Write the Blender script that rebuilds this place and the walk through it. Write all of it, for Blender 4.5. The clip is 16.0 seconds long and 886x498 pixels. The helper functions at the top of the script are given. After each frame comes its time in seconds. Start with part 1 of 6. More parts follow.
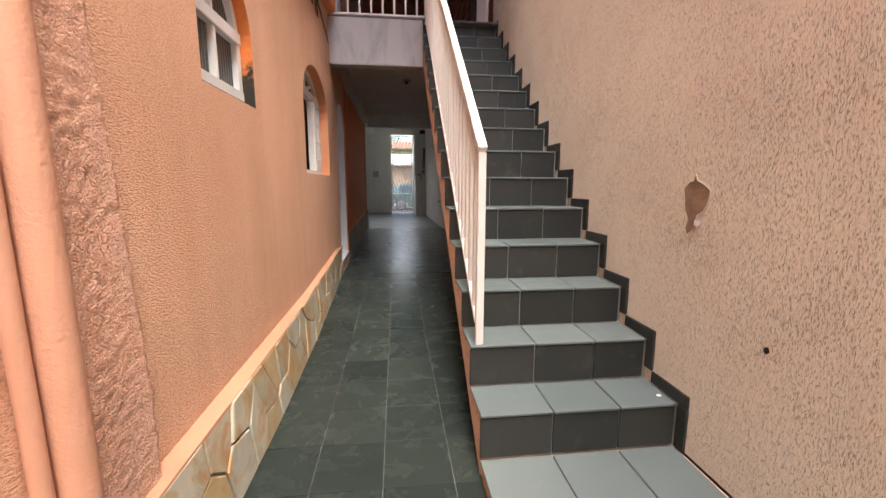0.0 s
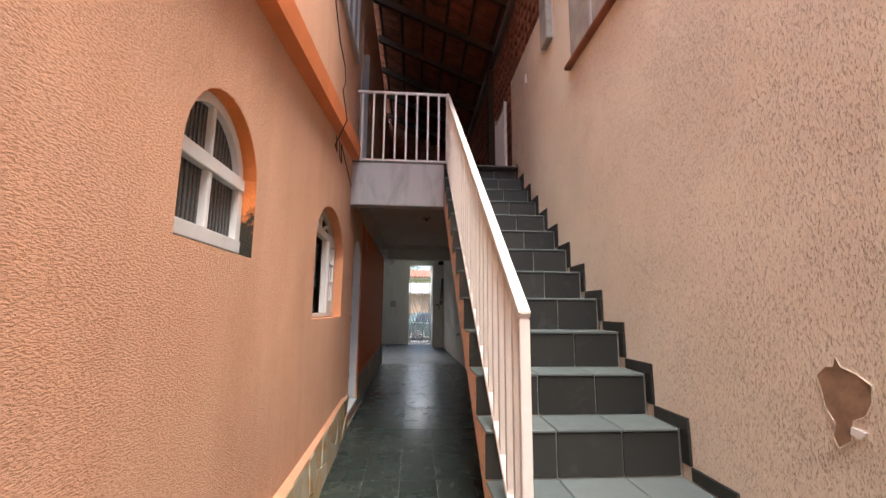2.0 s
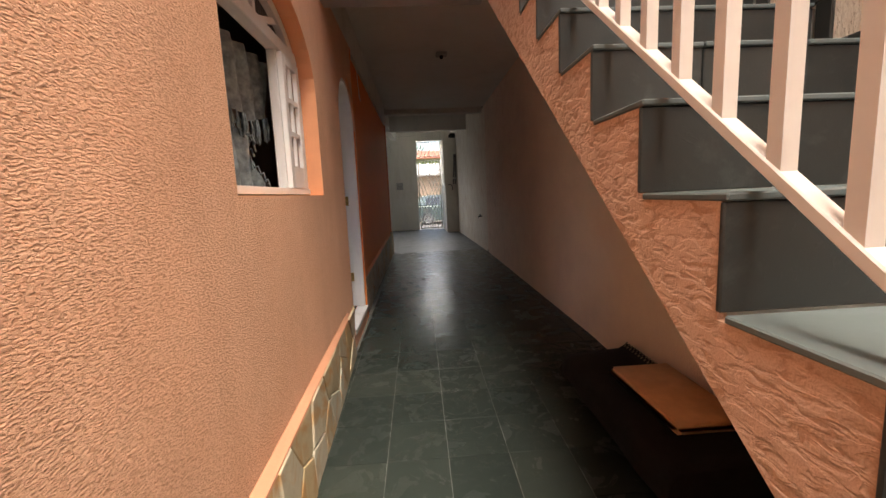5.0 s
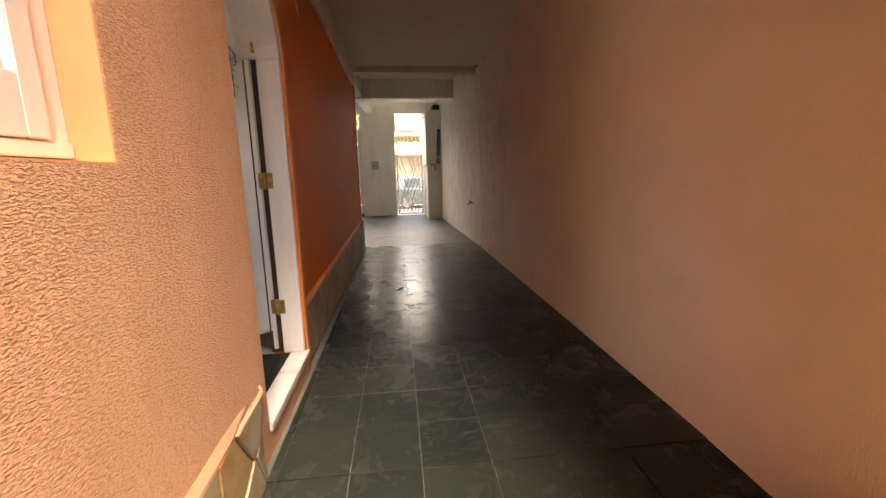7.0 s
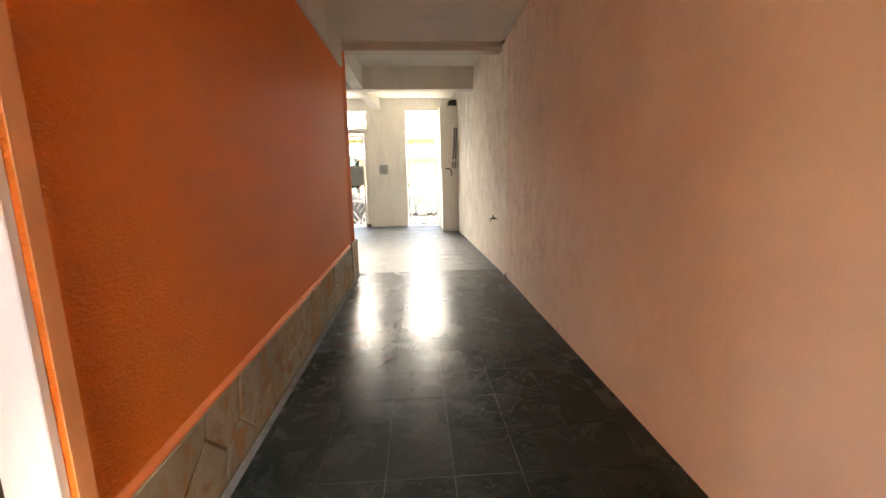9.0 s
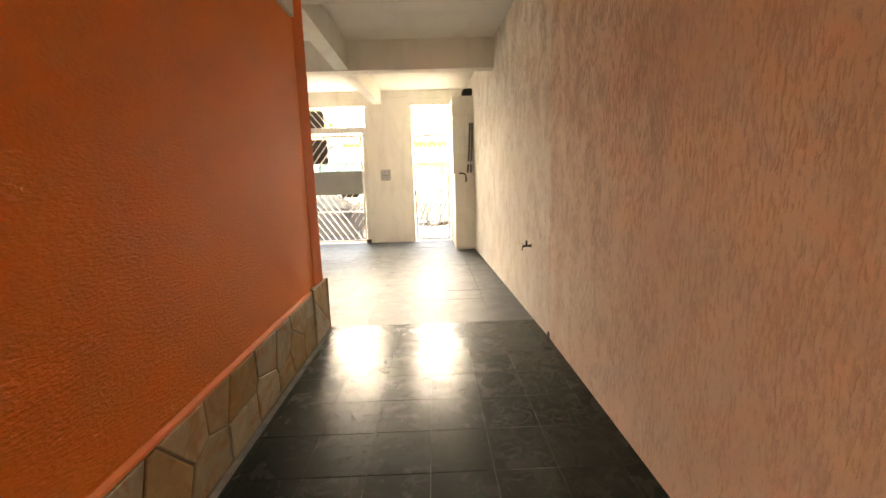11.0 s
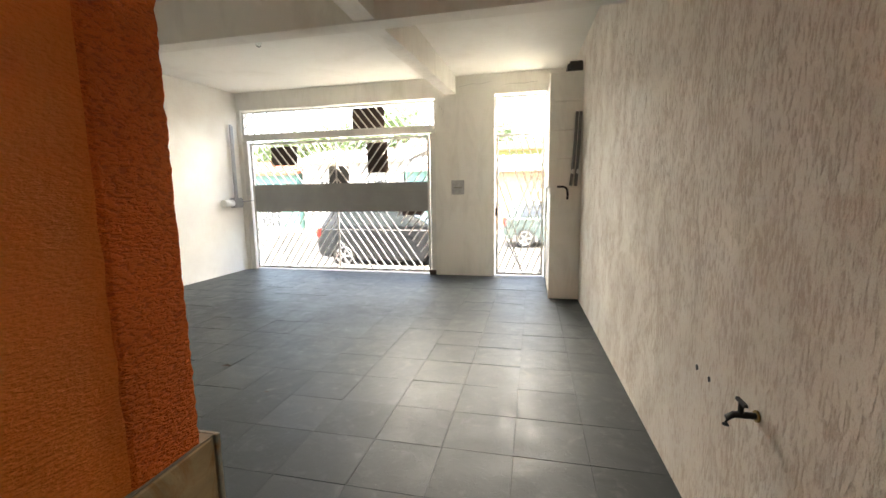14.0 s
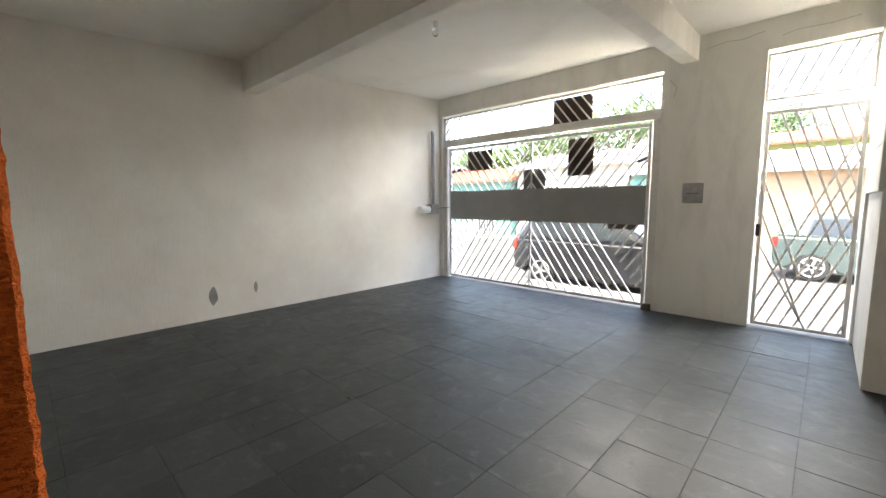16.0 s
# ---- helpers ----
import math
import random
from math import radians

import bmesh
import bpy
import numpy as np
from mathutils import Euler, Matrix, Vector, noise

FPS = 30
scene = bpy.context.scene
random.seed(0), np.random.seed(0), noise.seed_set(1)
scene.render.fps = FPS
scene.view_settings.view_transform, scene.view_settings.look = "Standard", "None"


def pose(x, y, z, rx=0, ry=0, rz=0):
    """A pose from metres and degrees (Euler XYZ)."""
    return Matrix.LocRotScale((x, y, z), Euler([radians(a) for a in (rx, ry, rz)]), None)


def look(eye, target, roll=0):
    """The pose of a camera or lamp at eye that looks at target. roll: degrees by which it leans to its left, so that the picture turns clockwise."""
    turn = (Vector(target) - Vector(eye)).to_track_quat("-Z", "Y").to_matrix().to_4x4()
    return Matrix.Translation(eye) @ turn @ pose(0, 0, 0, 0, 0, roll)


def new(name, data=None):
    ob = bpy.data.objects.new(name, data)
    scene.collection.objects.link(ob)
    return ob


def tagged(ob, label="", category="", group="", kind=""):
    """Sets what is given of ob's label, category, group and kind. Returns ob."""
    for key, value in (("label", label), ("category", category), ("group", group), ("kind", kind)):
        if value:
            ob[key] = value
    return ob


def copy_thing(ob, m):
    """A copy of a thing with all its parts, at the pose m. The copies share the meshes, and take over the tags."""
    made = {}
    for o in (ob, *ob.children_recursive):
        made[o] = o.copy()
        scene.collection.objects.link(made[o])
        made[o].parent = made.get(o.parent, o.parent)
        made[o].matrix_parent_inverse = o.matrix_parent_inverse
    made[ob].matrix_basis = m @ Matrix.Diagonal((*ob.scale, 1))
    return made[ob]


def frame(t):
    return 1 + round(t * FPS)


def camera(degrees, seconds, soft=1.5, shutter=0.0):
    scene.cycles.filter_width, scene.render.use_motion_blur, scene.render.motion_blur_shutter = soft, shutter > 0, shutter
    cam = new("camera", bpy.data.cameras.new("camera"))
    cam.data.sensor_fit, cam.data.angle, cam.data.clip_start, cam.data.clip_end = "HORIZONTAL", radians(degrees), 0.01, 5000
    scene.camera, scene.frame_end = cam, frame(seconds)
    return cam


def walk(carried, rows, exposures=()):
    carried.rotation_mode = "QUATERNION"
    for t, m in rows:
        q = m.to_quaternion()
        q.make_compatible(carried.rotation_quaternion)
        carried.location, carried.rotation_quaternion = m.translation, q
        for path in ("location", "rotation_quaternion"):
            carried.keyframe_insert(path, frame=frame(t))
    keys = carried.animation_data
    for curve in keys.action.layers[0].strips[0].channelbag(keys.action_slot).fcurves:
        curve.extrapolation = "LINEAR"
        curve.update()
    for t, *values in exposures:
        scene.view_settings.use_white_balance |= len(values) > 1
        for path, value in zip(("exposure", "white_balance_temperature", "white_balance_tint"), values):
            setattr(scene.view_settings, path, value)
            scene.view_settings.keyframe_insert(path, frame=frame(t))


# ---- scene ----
cam = camera(95.3, 16.0)
PATH = [
    (0, (-0.25, 0.669, 1.189), (-0.023, 2.631, 0.872), 0.1),
    (0.5, (-0.218, 0.744, 1.213), (-0.049, 2.727, 1.012), -0.0),
    (1, (-0.185, 0.838, 1.259), (-0.064, 2.834, 1.224), 0.2),
    (1.5, (-0.174, 0.94, 1.312), (-0.059, 2.931, 1.463), 0.4),
    (2, (-0.238, 1.128, 1.361), (-0.097, 3.1, 1.66), 0.5),
    (2.5, (-0.303, 1.347, 1.403), (-0.162, 3.316, 1.722), 0.6),
    (3, (-0.286, 1.623, 1.367), (-0.191, 3.616, 1.504), -0.2),
    (3.5, (-0.296, 1.872, 1.328), (-0.233, 3.87, 1.265), -1.4),
    (4, (-0.388, 2.194, 1.3), (-0.311, 4.184, 1.113), -2.2),
    (4.2, (-0.41, 2.316, 1.292), (-0.326, 4.302, 1.072), -2.6),
    (6.3, (-0.41, 3.952, 1.227), (-0.247, 5.921, 0.917), -1.1),
    (6.5, (-0.403, 4.092, 1.246), (-0.23, 6.057, 0.915), -0.9),
    (7, (-0.38, 4.502, 1.239), (-0.17, 6.459, 0.88), -1.3),
    (7.5, (-0.303, 4.894, 1.255), (-0.114, 6.847, 0.869), -0.9),
    (8, (-0.239, 5.287, 1.286), (-0.076, 7.243, 0.899), -0.3),
    (8.5, (-0.195, 5.705, 1.345), (-0.034, 7.664, 0.976), -1.2),
    (9, (-0.147, 6.1, 1.312), (-0.027, 8.067, 0.969), -1.1),
    (11.5, (0.096, 8.436, 1.382), (0.107, 10.412, 1.068), -1.4),
    (12, (0.14, 8.869, 1.396), (0.1, 10.846, 1.096), -0.7),
    (12.5, (0.139, 9.294, 1.406), (0.033, 11.271, 1.122), -0.6),
    (13, (0.192, 9.698, 1.43), (0.01, 11.671, 1.157), -0.8),
    (13.5, (0.259, 10.084, 1.458), (-0.026, 12.045, 1.186), -1.0),
    (14, (0.258, 10.47, 1.471), (-0.174, 12.404, 1.203), -0.8),
    (14.5, (0.286, 10.839, 1.481), (-0.329, 12.724, 1.224), -0.4),
    (15, (0.281, 11.174, 1.499), (-0.524, 12.99, 1.261), -0.1),
    (15.5, (0.206, 11.483, 1.514), (-0.817, 13.187, 1.287), -0.6),
    (16, (0.194, 11.735, 1.481), (-1.174, 13.177, 1.255), -0.3),
]
EXPOSURES = [(0, 2.3, 6400, 11), (2.5, 2.2, 6300, 10), (4.2, 2.15, 6400, 9), (6.3, 3.05, 8600, 18), (7, 3.45, 8700, 18), (8, 4.2, 8600, 15), (9, 4.85, 8200, 12), (11.5, 5.1, 10200, 14), (12.5, 4.85, 9400, 11), (13.5, 4.55, 8100, 9), (14.5, 4.15, 7500, 10), (16, 3.8, 7100, 10)]
walk(cam, [(t, look(e, g, r)) for t, e, g, r in PATH], EXPOSURES)

# ---- world and light ----
world = bpy.data.worlds.new("sky")
scene.world = world
world.use_nodes = True
_wn = world.node_tree.nodes
_sky = _wn.new("ShaderNodeTexSky")
_sky.sky_type = 'NISHITA'
_sky.sun_disc = False
_sky.sun_elevation = radians(74)
_sky.sun_rotation = radians(160)
_sky.air_density, _sky.dust_density, _sky.ozone_density = 1.0, 4.0, 1.0
world.node_tree.links.new(_sky.outputs[0], _wn["Background"].inputs[0])
_wn["Background"].inputs[1].default_value = 0.15
sun = new("sun", bpy.data.lights.new("sun", 'SUN'))
sun.data.energy = 2.0
sun.data.angle = radians(30)
sun.data.color = (1.0, 0.96, 0.9)
sun.matrix_world = look((1.0, -1.0, 11), (0, 3.0, 0))

# Unseen lamps added above the two gate openings to boost the sky's light indoors
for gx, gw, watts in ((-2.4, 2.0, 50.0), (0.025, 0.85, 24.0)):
    day = new("gate_fill_lamp", bpy.data.lights.new("gate_fill_lamp", 'AREA'))
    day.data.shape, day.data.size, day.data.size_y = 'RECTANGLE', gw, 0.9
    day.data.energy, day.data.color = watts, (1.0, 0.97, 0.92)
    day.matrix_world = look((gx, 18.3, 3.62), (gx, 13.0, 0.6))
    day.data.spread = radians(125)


# ---- materials ----
def ramp(nt, fac, stops):
    r = nt.nodes.new("ShaderNodeValToRGB")
    while len(r.color_ramp.elements) < len(stops):
        r.color_ramp.elements.new(0.5)
    for e, (p, c) in zip(r.color_ramp.elements, stops):
        e.position, e.color = p, (*c, 1)
    nt.links.new(fac, r.inputs[0])
    return r.outputs[0]


def noise_tex(nt, vec, scale, detail=4, rough=0.55, distortion=0.0):
    n = nt.nodes.new("ShaderNodeTexNoise")
    n.inputs["Scale"].default_value = scale
    n.inputs["Detail"].default_value = detail
    n.inputs["Roughness"].default_value = rough
    n.inputs["Distortion"].default_value = distortion
    nt.links.new(vec, n.inputs["Vector"])
    return n.outputs[0]


def mapped(nt, vec, scale):
    m = nt.nodes.new("ShaderNodeMapping")
    m.inputs["Scale"].default_value = scale
    nt.links.new(vec, m.inputs["Vector"])
    return m.outputs[0]


def math_node(nt, op, a, b=0.0, clamp=False):
    m = nt.nodes.new("ShaderNodeMath")
    m.operation, m.use_clamp = op, clamp
    for i, v in enumerate((a, b)):
        if isinstance(v, (int, float)):
            m.inputs[i].default_value = v
        else:
            nt.links.new(v, m.inputs[i])
    return m.outputs[0]


def mix(nt, fac, a, b, blend='MIX'):
    m = nt.nodes.new("ShaderNodeMix")
    m.data_type, m.blend_type = 'RGBA', blend
    for i, v in ((0, fac), (6, a), (7, b)):
        if isinstance(v, (int, float)):
            m.inputs[i].default_value = v
        elif isinstance(v, tuple):
            m.inputs[i].default_value = (*v, 1)
        else:
            nt.links.new(v, m.inputs[i])
    return m.outputs[2]


def blank(name):
    m = bpy.data.materials.new(name)
    m.use_nodes = True
    nt = m.node_tree
    b = nt.nodes["Principled BSDF"]
    tc = nt.nodes.new("ShaderNodeTexCoord")
    return m, nt, b, tc.outputs["Object"]


def bump(nt, b, height, strength, distance, before=None):
    n = nt.nodes.new("ShaderNodeBump")
    n.inputs["Strength"].default_value = strength
    n.inputs["Distance"].default_value = distance
    nt.links.new(height, n.inputs["Height"])
    if before is not None:
        nt.links.new(before, n.inputs["Normal"])
    nt.links.new(n.outputs[0], b.inputs["Normal"])
    return n.outputs[0]


def plain(name, c, rough=0.5, metal=0.0, vary=0.12, scale=6.0, grain=120.0, relief=0.15, spec=0.5):
    """A painted or solid surface with soft stains and a fine grain."""
    m, nt, b, v = blank(name)
    big = noise_tex(nt, v, scale, 5, 0.6)
    dark = tuple(k * (1 - vary) for k in c)
    lite = tuple(min(1, k * (1 + vary)) for k in c)
    col = ramp(nt, big, [(0.3, dark), (0.7, lite)])
    nt.links.new(col, b.inputs["Base Color"])
    b.inputs["Roughness"].default_value = rough
    b.inputs["Metallic"].default_value = metal
    b.inputs["Specular IOR Level"].default_value = spec
    if relief:
        bump(nt, b, noise_tex(nt, v, grain, 3), relief, 0.002)
    return m


def stucco(name, c, c2, scale=55.0, dist=0.006, strength=0.8, rough=0.85, flat=0.5):
    """Rough rendered wall: thrown grains lying flat, fine pits, faded patches."""
    m, nt, b, v = blank(name)
    grain = noise_tex(nt, mapped(nt, v, (1, flat, 1.15)), scale, 3, 0.5, 0.5)
    fine = noise_tex(nt, v, scale * 3.1, 2)
    patch = noise_tex(nt, v, 1.1, 5, 0.6)
    col = ramp(nt, patch, [(0.3, c), (0.7, c2)])
    # shade between the grains is painted in: hollows get a darker colour
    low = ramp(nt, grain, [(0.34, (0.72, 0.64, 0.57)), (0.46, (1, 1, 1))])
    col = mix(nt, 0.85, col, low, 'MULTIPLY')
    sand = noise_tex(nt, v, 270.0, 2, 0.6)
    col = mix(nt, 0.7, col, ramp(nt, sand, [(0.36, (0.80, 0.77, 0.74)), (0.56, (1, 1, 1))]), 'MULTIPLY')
    streak = noise_tex(nt, mapped(nt, v, (2.0, 2.0, 0.25)), 2.2, 5, 0.65)
    col = mix(nt, 0.5, col, ramp(nt, streak, [(0.35, (0.86, 0.82, 0.80)), (0.6, (1, 1, 1))]), 'MULTIPLY')
    nt.links.new(col, b.inputs["Base Color"])
    b.inputs["Roughness"].default_value = rough
    b.inputs["Specular IOR Level"].default_value = 0.3
    h = math_node(nt, 'ADD', ramp(nt, grain, [(0.38, (0, 0, 0)), (0.57, (1, 1, 1))]), math_node(nt, 'MULTIPLY', fine, 0.35))
    calm = noise_tex(nt, v, 0.9, 2)
    amount = ramp(nt, calm, [(0.35, (0.45,) * 3), (0.6, (1, 1, 1))])
    bump(nt, b, math_node(nt, 'MULTIPLY', h, amount), strength, dist)
    return m


def raked(name, stops_y, smooth, pit=(0.62, 0.49, 0.38), deep=0.006):
    """Plaster raked downwards with a comb of pebbles; paint changes along the wall. smooth: (start, end) of the plain stretch."""
    m, nt, b, v = blank(name)
    sep = nt.nodes.new("ShaderNodeSeparateXYZ")
    nt.links.new(v, sep.inputs[0])
    wob = noise_tex(nt, v, 1.4, 4)
    yy = math_node(nt, 'ADD', sep.outputs[1], math_node(nt, 'MULTIPLY', math_node(nt, 'SUBTRACT', wob, 0.5), 2.0))
    along = math_node(nt, 'DIVIDE', yy, 20.0, True)
    paint = ramp(nt, along, [(p / 20.0, c) for p, c in stops_y])
    coarse0 = noise_tex(nt, mapped(nt, v, (1, 1, 0.22)), 80.0, 4, 0.66, 0.5)
    blot = noise_tex(nt, mapped(nt, v, (1, 1, 0.6)), 6.0, 3, 0.6)
    coarse = math_node(nt, 'ADD', coarse0, math_node(nt, 'MULTIPLY', math_node(nt, 'SUBTRACT', blot, 0.47), 0.5))
    flecks0 = noise_tex(nt, mapped(nt, v, (1, 1, 0.30)), 270.0, 3, 0.6, 0.3)
    flecks = math_node(nt, 'ADD', flecks0, math_node(nt, 'MULTIPLY', math_node(nt, 'SUBTRACT', noise_tex(nt, v, 2.6, 4, 0.65), 0.41), 0.22))
    near = ramp(nt, along, [(5.0 / 20.0, (1, 1, 1)), (6.0 / 20.0, (0, 0, 0))])
    fine = noise_tex(nt, mapped(nt, v, (1, 1, 0.3)), 120.0, 3)
    patch = noise_tex(nt, v, 1.7, 5, 0.62)
    g = mix(nt, near, ramp(nt, coarse, [(0.36, (0, 0, 0)), (0.52, (1, 1, 1))]), math_node(nt, 'MULTIPLY', ramp(nt, flecks, [(0.34, (0, 0, 0)), (0.46, (1, 1, 1))]), 0.6))
    rough_here = ramp(nt, along, [(smooth[0] / 20.0, (1, 1, 1)), ((smooth[0] + 0.7) / 20.0, (0.03,) * 3), (smooth[1] / 20.0, (0.05,) * 3), ((smooth[1] + 2.5) / 20.0, (1, 1, 1))])
    # grooves and flecks carry a darker, browner colour besides their relief
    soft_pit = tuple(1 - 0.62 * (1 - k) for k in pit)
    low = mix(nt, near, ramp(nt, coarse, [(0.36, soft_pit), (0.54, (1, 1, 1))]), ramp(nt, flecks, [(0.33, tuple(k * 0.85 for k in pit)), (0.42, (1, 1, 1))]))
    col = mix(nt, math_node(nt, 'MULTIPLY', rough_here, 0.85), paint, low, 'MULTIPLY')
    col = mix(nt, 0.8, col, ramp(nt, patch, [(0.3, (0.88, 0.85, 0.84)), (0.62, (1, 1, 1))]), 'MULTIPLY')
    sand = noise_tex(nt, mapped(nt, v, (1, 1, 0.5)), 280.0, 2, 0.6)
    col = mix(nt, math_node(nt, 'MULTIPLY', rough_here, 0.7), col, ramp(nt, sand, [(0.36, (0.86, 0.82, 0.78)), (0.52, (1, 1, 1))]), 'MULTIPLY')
    nt.links.new(col, b.inputs["Base Color"])
    b.inputs["Roughness"].default_value = 0.8
    b.inputs["Specular IOR Level"].default_value = 0.35
    h = math_node(nt, 'ADD', math_node(nt, 'MULTIPLY', g, rough_here), math_node(nt, 'MULTIPLY', fine, mix(nt, near, (0.18,) * 3, (0.8,) * 3)))
    bump(nt, b, h, 1.0, deep)
    return m


def slate(name, stops, rough=(0.24, 0.40), dusty=0.22, relief=0.14, gloss=0.38):
    """Split slate: cleft relief, dull sheen, pale scuffs; each piece a shade of its own."""
    m, nt, b, v = blank(name)
    info = nt.nodes.new("ShaderNodeObjectInfo")
    add = nt.nodes.new("ShaderNodeVectorMath")
    add.operation = 'MULTIPLY_ADD'
    nt.links.new(info.outputs["Random"], add.inputs[0])
    add.inputs[1].default_value = (37.0, 91.0, 53.0)
    nt.links.new(v, add.inputs[2])
    w = add.outputs[0]
    cloud = noise_tex(nt, w, 5.0, 6, 0.65, 0.6)
    tone = math_node(nt, 'ADD', math_node(nt, 'MULTIPLY', info.outputs["Random"], 0.55), math_node(nt, 'MULTIPLY', cloud, 0.5))
    col = ramp(nt, tone, stops)
    scuff = noise_tex(nt, w, 7.0, 6, 0.7, 0.4)
    col = mix(nt, ramp(nt, scuff, [(0.56, (0, 0, 0)), (0.78, (dusty,) * 3)]), col, (0.20, 0.205, 0.195))
    b.inputs["Specular IOR Level"].default_value = gloss
    nt.links.new(col, b.inputs["Base Color"])
    r = ramp(nt, cloud, [(0.3, (rough[0],) * 3), (0.7, (rough[1],) * 3)])
    nt.links.new(r, b.inputs["Roughness"])
    cleft = noise_tex(nt, w, 4.0, 3, 0.5, 0.6)
    first = bump(nt, b, cleft, relief, 0.02)
    ridge = ramp(nt, noise_tex(nt, w, 9.0, 5, 0.62, 0.8), [(0.492, (0, 0, 0)), (0.50, (1, 1, 1)), (0.508, (0, 0, 0))])
    second = bump(nt, b, ridge, relief, 0.007, first)
    bump(nt, b, noise_tex(nt, w, 45, 3), 0.12, 0.002, second)
    return m


def stone(name):
    m, nt, b, v = blank(name)
    info = nt.nodes.new("ShaderNodeObjectInfo")
    n = noise_tex(nt, v, 7.0, 6, 0.65, 1.0)
    rust = noise_tex(nt, v, 4.0, 5, 0.6, 2.0)
    col = ramp(nt, info.outputs["Random"], [(0.0, (0.40, 0.34, 0.23)), (0.3, (0.50, 0.45, 0.34)), (0.55, (0.36, 0.35, 0.28)), (0.8, (0.46, 0.31, 0.13)), (1.0, (0.52, 0.45, 0.32))])
    col = mix(nt, ramp(nt, rust, [(0.49, (0, 0, 0)), (0.64, (0.85,) * 3)]), col, (0.42, 0.22, 0.07))
    col = mix(nt, 0.6, col, ramp(nt, n, [(0.3, (0.6, 0.6, 0.58)), (0.65, (1, 1, 1))]), 'MULTIPLY')
    nt.links.new(col, b.inputs["Base Color"])
    b.inputs["Roughness"].default_value = 0.6
    bump(nt, b, n, 0.5, 0.008)
    return m


def weathered(name, c, dirt, amount=0.5, rough=0.7, scale=2.5, relief=0.2):
    """Old white paint with dirt runs and hairline stains."""
    m, nt, b, v = blank(name)
    run = noise_tex(nt, mapped(nt, v, (1.5, 1.5, 0.4)), scale, 7, 0.68, 0.5)
    patch = noise_tex(nt, v, 0.7, 4, 0.6)
    f = math_node(nt, 'MULTIPLY', ramp(nt, run, [(0.48, (0, 0, 0)), (0.75, (1, 1, 1))]), amount)
    col = mix(nt, f, c, dirt)
    col = mix(nt, 0.6, col, ramp(nt, patch, [(0.3, (0.90, 0.89, 0.87)), (0.65, (1, 1, 1))]), 'MULTIPLY')
    nt.links.new(col, b.inputs["Base Color"])
    b.inputs["Roughness"].default_value = rough
    bump(nt, b, math_node(nt, 'ADD', noise_tex(nt, v, 30, 4), noise_tex(nt, v, 110, 3)), relief, 0.003)
    return m


def pane(name, tint, rough=0.05):
    m, nt, b, v = blank(name)
    b.inputs["Base Color"].default_value = (*tint, 1)
    b.inputs["Roughness"].default_value = rough
    b.inputs["Transmission Weight"].default_value = 1.0
    b.inputs["IOR"].default_value = 1.45
    return m


def fluted(name):
    """Dark ribbed glass in front of an unlit room."""
    m, nt, b, v = blank(name)
    wave = nt.nodes.new("ShaderNodeTexWave")
    wave.bands_direction = 'Y'
    wave.inputs["Scale"].default_value = 11.0
    nt.links.new(v, wave.inputs["Vector"])
    col = ramp(nt, wave.outputs[1], [(0.2, (0.018, 0.017, 0.016)), (0.85, (0.07, 0.07, 0.068))])
    nt.links.new(col, b.inputs["Base Color"])
    b.inputs["Roughness"].default_value = 0.22
    bump(nt, b, wave.outputs[1], 0.5, 0.006)
    return m


M = {}
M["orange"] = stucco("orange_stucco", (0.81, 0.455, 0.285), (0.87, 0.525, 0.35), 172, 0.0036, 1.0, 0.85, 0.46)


def rolled(name, c):
    """Thick rolled paint with low horizontal ripples."""
    m, nt, b, v = blank(name)
    patch = noise_tex(nt, v, 1.1, 5, 0.6)
    nt.links.new(ramp(nt, patch, [(0.3, tuple(k * 0.93 for k in c)), (0.7, tuple(k * 1.05 for k in c))]), b.inputs["Base Color"])
    b.inputs["Roughness"].default_value = 0.6
    b.inputs["Specular IOR Level"].default_value = 0.35
    h = math_node(nt, 'ADD', noise_tex(nt, mapped(nt, v, (1, 0.6, 1.3)), 75, 4, 0.6), math_node(nt, 'MULTIPLY', noise_tex(nt, v, 9, 3), 0.7))
    bump(nt, b, h, 1.0, 0.010)
    return m


M["deep_orange"] = rolled("deep_orange_paint", (0.87, 0.22, 0.024))
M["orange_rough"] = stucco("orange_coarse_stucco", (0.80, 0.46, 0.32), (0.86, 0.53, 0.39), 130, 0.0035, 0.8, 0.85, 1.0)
M["pipe_paint"] = plain("orange_pipe_paint", (0.64, 0.33, 0.21), 0.7, 0, 0.08, 3, 90, 0.9)
M["orange_paint"] = plain("orange_paint", (0.78, 0.24, 0.08), 0.6, 0, 0.10, 3, 60, 0.3)
M["margin"] = plain("margin_orange_paint", (0.84, 0.36, 0.15), 0.6, 0, 0.10, 3, 60, 0.3)
M["reveal_orange"] = plain("reveal_orange_paint", (0.72, 0.33, 0.16), 0.6, 0, 0.10, 3, 60, 0.5)
M["peach"] = plain("peach_paint", (0.45, 0.215, 0.125), 0.6, 0, 0.10, 4, 60, 0.3)
def boundary(name, smooth):
    return raked(name, [(0.0, (0.85, 0.765, 0.63)), (5.4, (0.85, 0.765, 0.63)), (9.5, (0.82, 0.68, 0.55)), (12.0, (0.94, 0.86, 0.75)), (15.0, (0.93, 0.89, 0.81))], smooth)

